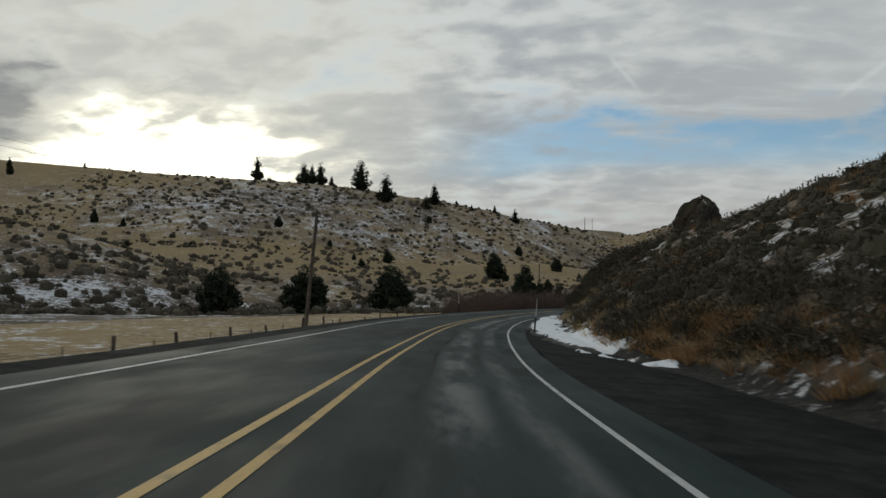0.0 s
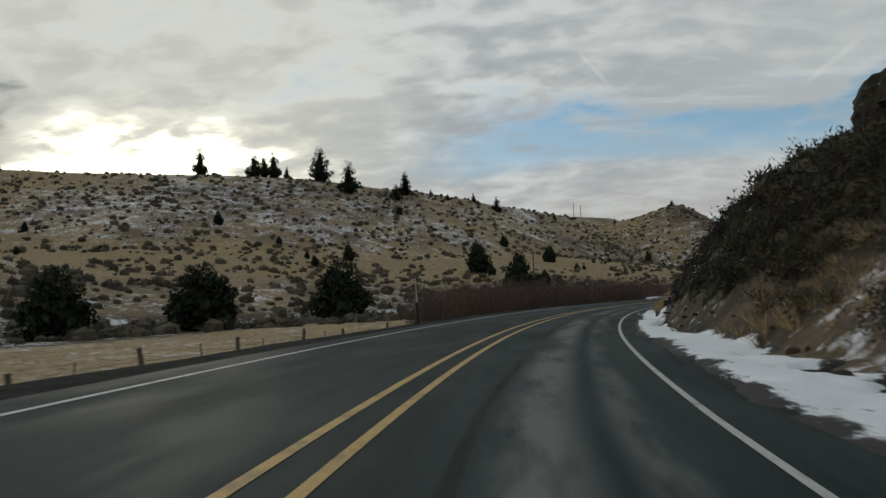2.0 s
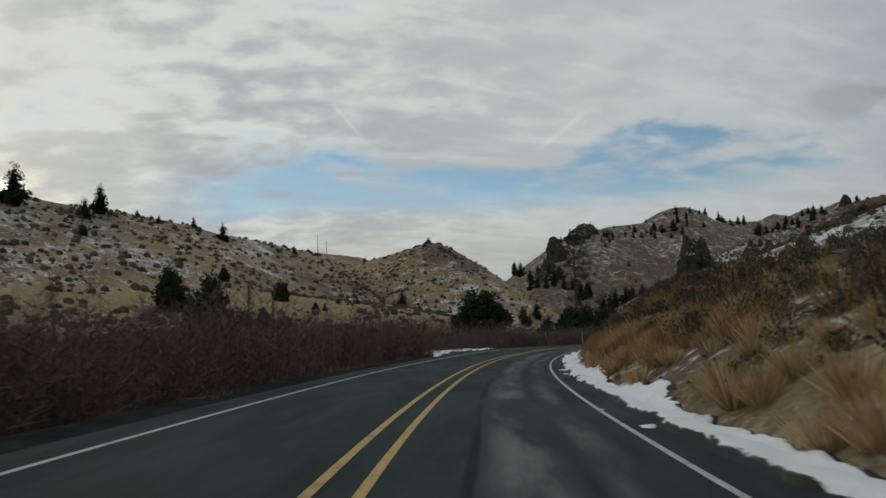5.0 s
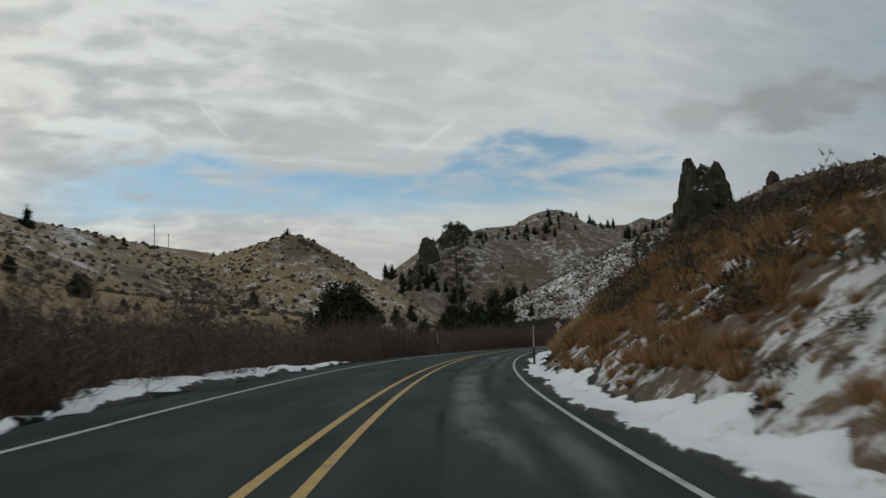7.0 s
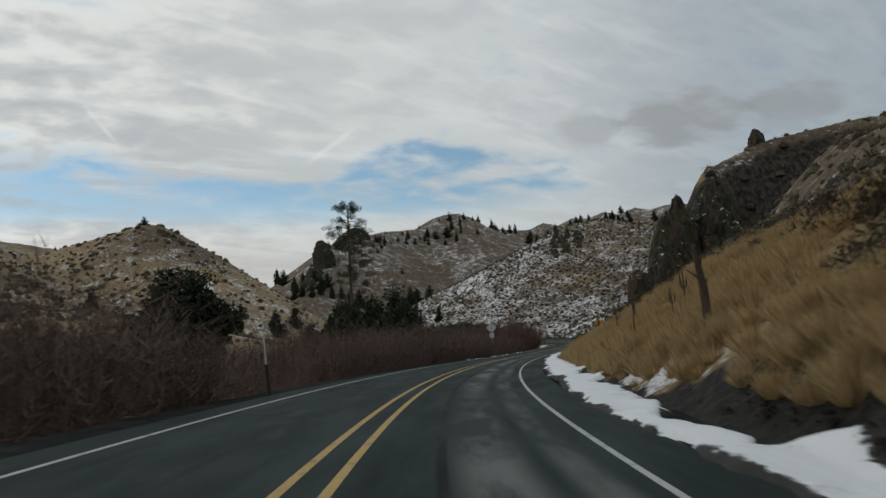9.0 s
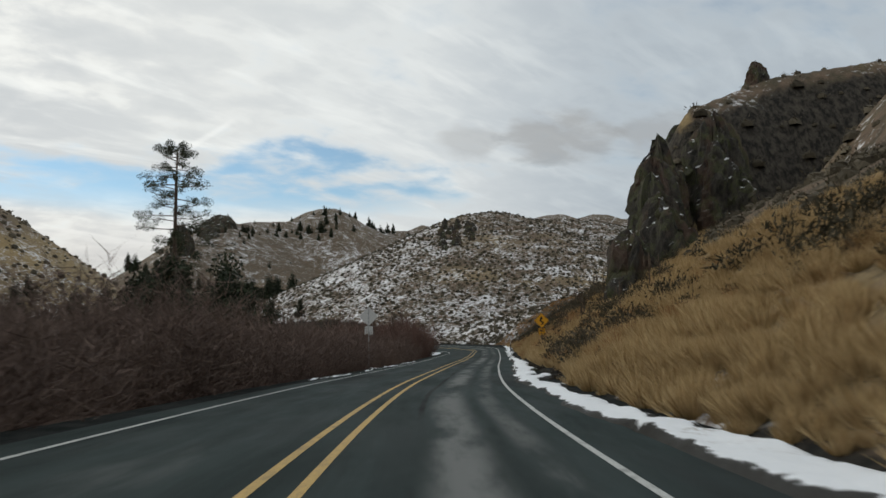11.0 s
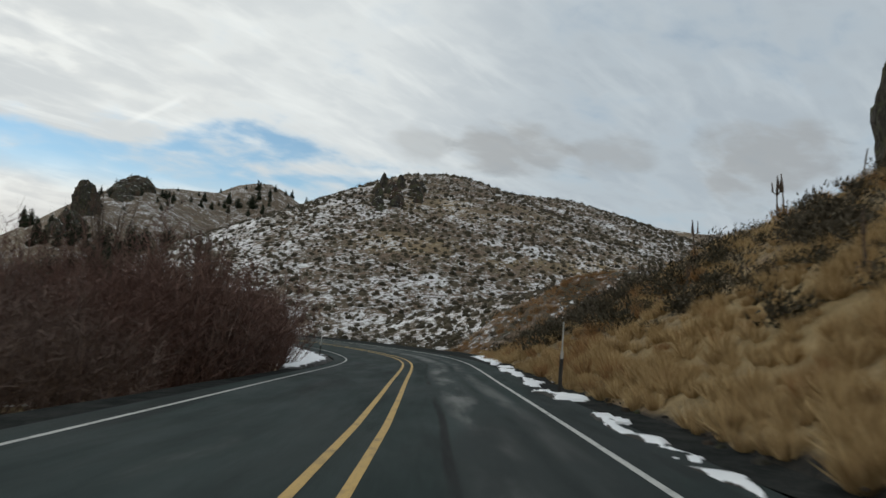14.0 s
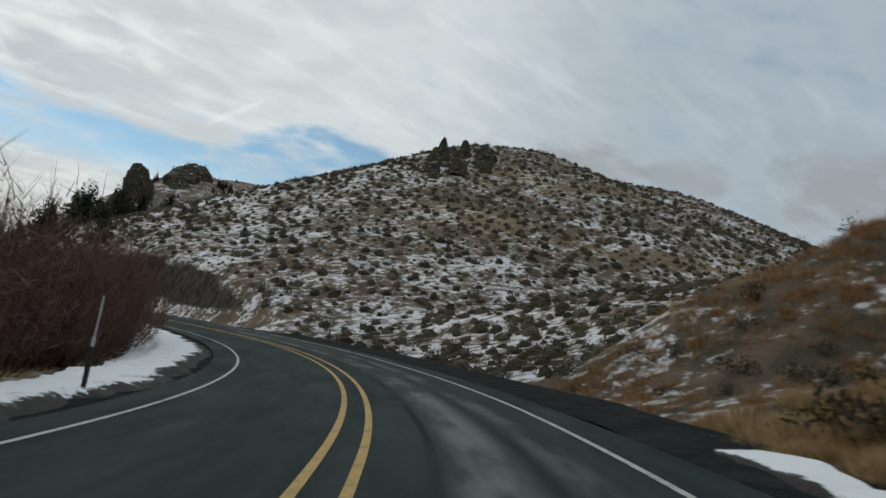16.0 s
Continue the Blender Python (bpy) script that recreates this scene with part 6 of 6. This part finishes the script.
def curve_sign():
    ob = new("curve_sign")
    bm = bmesh.new()
    flat_box(bm, 0, 0.06, 1.7, 0.14, 0.10, 4.4, 0.01)
    part("post", bm, OLD_WOOD, ob, "weathered square wooden post")
    bm = bmesh.new()
    diamond(bm, 1.02, 0.006, -0.005, 3.35)
    plate = part("plate", bm, SIGN_YELLOW, ob, "yellow diamond plate")
    bm = bmesh.new()
    for a in range(4):
        m = Matrix.Translation((0, -0.011, 3.35)) @ Matrix.Rotation(radians(45 + 90 * a), 4, "Y") @ Matrix.Translation((0, 0, 0.465)) @ Matrix.Diagonal((0.92, 0.004, 0.018, 1))
        bmesh.ops.create_cube(bm, size=1.0, matrix=m)
    part("border", bm, SIGN_BLACK, plate, "black border line")
    # winding arrow: a ribbon along an S, with a head
    bm = bmesh.new()
    pts = []
    for i in range(41):
        u = i / 40
        k = 0 if u < 0.27 else 1 if u < 0.66 else 2
        (u0, x0), (u1, x1) = WINDING[k], WINDING[k + 1]
        pts.append((x0 + (x1 - x0) * (0.5 - 0.5 * math.cos(math.pi * (u - u0) / (u1 - u0))), -0.40 + 0.58 * u))
    rows = []
    for i, (x, z) in enumerate(pts):
        a, b = pts[max(0, i - 1)], pts[min(40, i + 1)]
        d = Vector((b[0] - a[0], b[1] - a[1])).normalized()
        rows.append([bm.verts.new((x + k * d.y * 0.062, -0.0125, 3.35 + z - k * d.x * 0.062)) for k in (-1, 1)])
    for a, b in zip(rows[:-1], rows[1:]):
        bm.faces.new((a[0], a[1], b[1], b[0]))
    x, z = pts[-1]
    bm.faces.new([bm.verts.new((x + dx, -0.0126, 3.35 + z + dz)) for dx, dz in ((-0.15, -0.02), (0.15, -0.02), (0.0, 0.25))])
    bmesh.ops.solidify(bm, geom=bm.faces[:], thickness=0.002)
    part("arrow", bm, SIGN_BLACK, plate, "black winding arrow")
    bm = bmesh.new()
    flat_box(bm, 0, -0.005, 2.32, 0.62, 0.006, 0.62, 0.002)
    plaque = part("plaque", bm, SIGN_YELLOW, ob, "yellow advisory speed plaque")
    bm = bmesh.new()
    for cx, cz, sx, sz in ((0, 0.285, 0.58, 0.014), (0, -0.285, 0.58, 0.014), (0.285, 0, 0.014, 0.58), (-0.285, 0, 0.014, 0.58)):
        flat_box(bm, cx, -0.011, 2.32 + cz, sx, 0.004, sz)
    part("border", bm, SIGN_BLACK, plaque, "black border line")
    text_mesh("40", 0.44, -0.010, 2.40, SIGN_BLACK, plaque, "number")
    text_mesh("MPH", 0.15, -0.010, 2.115, SIGN_BLACK, plaque, "letters")
    return tagged(ob, "yellow winding-road sign with a 40 MPH plaque on a wooden post", "road sign")


curve_sign().matrix_world = at_road(342.3, 7.38, 2.0, 0, 0, -1.12)


def sign_seen_from_behind():
    ob = new("road_sign")
    bm = bmesh.new()
    flat_box(bm, 0, -0.035, 2.2, 0.075, 0.035, 5.0)
    flat_box(bm, -0.045, -0.02, 2.2, 0.02, 0.006, 5.0)
    flat_box(bm, 0.045, -0.02, 2.2, 0.02, 0.006, 5.0)
    part("post", bm, STEEL, ob, "grey steel channel post")
    bm = bmesh.new()
    diamond(bm, 1.02, 0.006, 0.0, 3.95)
    part("plate", bm, SIGN_BACK, ob, "bare grey back of a diamond plate")
    bm = bmesh.new()
    flat_box(bm, 0, 0.0, 2.90, 0.62, 0.006, 0.62, 0.002)
    part("plaque", bm, SIGN_BACK, ob, "bare grey back of a square plaque")
    bm = bmesh.new()
    for z in (3.55, 4.35, 2.75, 3.05):
        limb(bm, (0, -0.05, z), (0, -0.065, z), 0.014, 0.014, 6)
    part("bolt_row", bm, STEEL, ob)
    return tagged(ob, "diamond road sign seen from its grey back, with plaque", "road sign")


sign_seen_from_behind().matrix_world = at_road(325.8, -6.3, 0, 0, 0.5, -0.12)


def utility_pole(tall, label):
    ob = new("utility_pole")
    bm = bmesh.new()
    limb(bm, (0, 0, -0.5), (0, 0, tall * 0.5), 0.17, 0.145, 12)
    limb(bm, (0, 0, tall * 0.5), (0, 0, tall), 0.145, 0.115, 12)
    part("pole", bm, OLD_WOOD, ob)
    bm = bmesh.new()
    flat_box(bm, 0, 0.15, tall - 0.38, 0.72, 0.09, 0.11, 0.008)
    part("crossarm", bm, OLD_WOOD, ob, "short wooden crossarm")
    for x in (-0.30, 0.30):
        bm = bmesh.new()
        limb(bm, (x, 0.15, tall - 0.32), (x, 0.15, tall - 0.20), 0.03, 0.05, 8)
        limb(bm, (x, 0.15, tall - 0.20), (x, 0.15, tall - 0.12), 0.05, 0.025, 8)
        part("insulator", bm, MARKER_DARK, ob, "dark ceramic insulator")
    bm = bmesh.new()
    limb(bm, (0, 0, tall), (0, 0, tall + 0.16), 0.035, 0.045, 8)
    part("insulator", bm, MARKER_DARK, ob, "dark ceramic insulator")
    bm = bmesh.new()
    pts = [(0.02, -0.16, tall - 0.5), (0.14, -0.20, tall - 1.0), (0.10, -0.18, tall - 1.5), (0.20, -0.24, tall - 1.9), (-0.1, -0.2, tall - 1.1), (-0.38, -0.3, tall - 1.45)]
    for a, b in zip(pts[:-2], pts[1:-1]):
        limb(bm, a, b, 0.012, 0.012, 5)
    limb(bm, pts[4], pts[5], 0.010, 0.010, 5)
    part("loose_wire", bm, MARKER_DARK, ob, "loose dangling wire")
    return tagged(ob, label, "utility pole")


pole = utility_pole(9.5, "old leaning wooden utility pole with a small crossarm")
pole.matrix_world = pose(-10.4, 62.9, height_at(-10.4, 62.9), -1.0, 5.0, 25)
for k, (x, y, h) in enumerate(((84.3, 494, 10.5), (98, 545, 9.5), (31, 268, 8.5))):
    other = utility_pole(h, "distant thin utility pole on the hill")
    other.matrix_world = pose(x, y, height_at(x, y), 0, 0.5, 20)


def overhead_wire(a, b, sag, thick):
    bm = bmesh.new()
    a, b = Vector(a), Vector(b)
    pts = [a.lerp(b, i / 24) - Vector((0, 0, sag * 4 * (i / 24) * (1 - i / 24))) for i in range(25)]
    for p, q in zip(pts[:-1], pts[1:]):
        limb(bm, p, q, thick, thick, 4)
    me = bpy.data.meshes.new("overhead_wire")
    bm.to_mesh(me)
    bm.free()
    me.materials.append(MARKER_DARK)
    return tagged(new("overhead_wire", me), "thin sagging power wire between poles", "wire", "overhead wires")


overhead_wire((-9.6, 63.0, 9.0), (-34, -8, 10.6), 1.0, 0.006)
overhead_wire((-10.1, 63.2, 9.0), (-36, -8, 10.6), 1.1, 0.006)


def wire_fence(s0, s1, n0):
    """Old stock fence: wooden and steel posts, some leaning, three strands of wire."""
    ob = new("wire_fence")
    rng = np.random.RandomState(5)
    s, k, tops = s0, 0, []
    while s < s1:
        n = n0 + rng.uniform(-0.25, 0.25)
        x, y, _ = road_point(s, n)
        z = height_at(float(x), float(y))
        wood = k % 2 == 0
        h = rng.uniform(1.25, 1.55) if wood else rng.uniform(1.1, 1.35)
        bm = bmesh.new()
        if wood:
            limb(bm, (0, 0, -0.3), (0.02, 0, h), 0.075, 0.065, 8)
        else:
            flat_box(bm, 0, 0, h / 2 - 0.1, 0.035, 0.006, h + 0.2)
            flat_box(bm, 0, 0.018, h / 2 - 0.1, 0.006, 0.03, h + 0.2)
        ax, ay = rng.normal(0, 6), rng.normal(0, 5)
        part("wooden_post" if wood else "steel_post", bm, OLD_WOOD if wood else MARKER_DARK, ob, "weathered wooden post" if wood else "rusty steel post", pose(float(x), float(y), z, ax, ay, rng.uniform(0, 180)))
        tops.append((float(x), float(y), z))
        s += rng.uniform(2.3, 3.4)
        k += 1
    for h in (0.35, 0.7, 1.05):
        bm = bmesh.new()
        for p, q in zip(tops[:-1], tops[1:]):
            limb(bm, (p[0], p[1], p[2] + h), (q[0], q[1], q[2] + h), 0.004, 0.004, 3)
        part("wire", bm, MARKER_DARK, ob, "rusty barbed wire")
    return tagged(ob, "old stock fence of leaning posts and wire", "fence")


wire_fence(2, 108, -8.8)


def mullein(seed):
    """A dead mullein stalk: thick brown spike, sometimes forked like a candelabrum, withered leaves at its foot."""
    rng = np.random.RandomState(seed)
    ob = new("mullein_stalk")
    bm = bmesh.new()
    limb(bm, (0, 0, -0.1), (0.02, 0, 0.62), 0.016, 0.013, 6)
    limb(bm, (0.02, 0, 0.62), (0.03, 0.01, 1.0), 0.024, 0.010, 7)
    for k in range(seed % 4):
        a = k * 2.1 + seed
        e = (math.cos(a) * 0.07, math.sin(a) * 0.07, 0.66)
        limb(bm, (0.02, 0, 0.58), e, 0.010, 0.012, 5)
        limb(bm, e, (e[0] * 1.15, e[1] * 1.15, 0.86 + 0.05 * k), 0.018, 0.008, 6)
    part("stalk", bm, BARK, ob, "dead brown flower spike")
    v, f = blades(22, 0.12, 0.42, 0.03, seed, 0.2, 1.2)
    part("leaves", mesh_from("leaves", v, f, RUST), parent=ob, label="withered hanging leaves")
    return tagged(ob, "dead brown mullein stalk standing in yellow grass", "plant", "mullein stalks")


STALKS = [mullein(30 + k) for k in range(4)]
rng = np.random.RandomState(3)
SPOTS = [(312, 10.5), (313.5, 12.5), (316, 9.2), (318, 14), (321, 11.4), (326, 9.6), (330, 12.6), (333, 9.0), (337, 10.8), (340, 13.0), (346, 9.4), (349, 11.8), (352, 8.6), (355, 12.4), (359, 10.2), (363, 13.5),
         (367, 15.5), (370, 17.0), (374, 18.0), (377, 16.2), (381, 17.6), (385, 15.0), (389, 13.2), (372, 10.4), (246, 9.5), (250, 10.8), (255, 9.2), (262, 10.2), (268, 9.6), (276, 10.4)]
for k, (s, n) in enumerate(SPOTS):
    h = rng.uniform(1.3, 2.5)
    m = at_road(s, n, rng.uniform(0, 360), rng.normal(0, 3), rng.normal(0, 3)) @ Matrix.Diagonal((h * 1.25, h * 1.25, h, 1))
    copy_thing(STALKS[k % 4], m)
for t in STALKS:
    for o in (*t.children_recursive, t):
        bpy.data.objects.remove(o)


def dead_snag(tall):
    """A broken weathered trunk with stubs and hanging bark."""
    ob = new("dead_snag")
    bm = bmesh.new()
    limb(bm, (0, 0, -0.3), (0.05, 0, tall * 0.55), 0.14, 0.12, 9)
    limb(bm, (0.05, 0, tall * 0.55), (-0.05, 0.03, tall), 0.12, 0.06, 9)
    for a, z in ((0.4, 0.5), (2.6, 0.62), (4.4, 0.72), (1.5, 0.82)):
        limb(bm, (0.03, 0, tall * z), (math.cos(a) * 0.35, math.sin(a) * 0.35, tall * z + 0.35), 0.045, 0.015, 6)
    part("trunk", bm, BARK, ob)
    v, f = blades(60, 0.35, 0.7, 0.05, 77, 0.2, 0.9)
    part("weeds", mesh_from("weeds", v, f, RUST), parent=ob, label="dry brown weeds at its foot")
    return tagged(ob, "broken dead trunk standing at the ditch", "tree")


dead_snag(2.7).matrix_world = at_road(236.5, 8.4, 20, 0, -4)


# ---- loose stones along the ditch ----
rng = np.random.RandomState(9)
STONES = [crag(0.5, 0.4, 0.42, 200 + k, 0.2, 14, 7, block=0.3) for k in range(3)]
for k in range(34):
    s = (rng.uniform(44, 110), rng.uniform(110, 400))[k % 3 == 0]
    n = np.interp(s, BANK[:, 0], BANK[:, 1]) + rng.uniform(-2.2, 0.6)
    ob = new("stone", STONES[k % 3])
    q = rng.uniform(0.15, 0.55)
    ob.matrix_world = at_road(s, max(float(n), 5.4), rng.uniform(0, 360)) @ Matrix.Diagonal((q, q, q, 1))
    tagged(ob, "loose dark basalt stone fallen beside the road", "stone", "fallen stones")
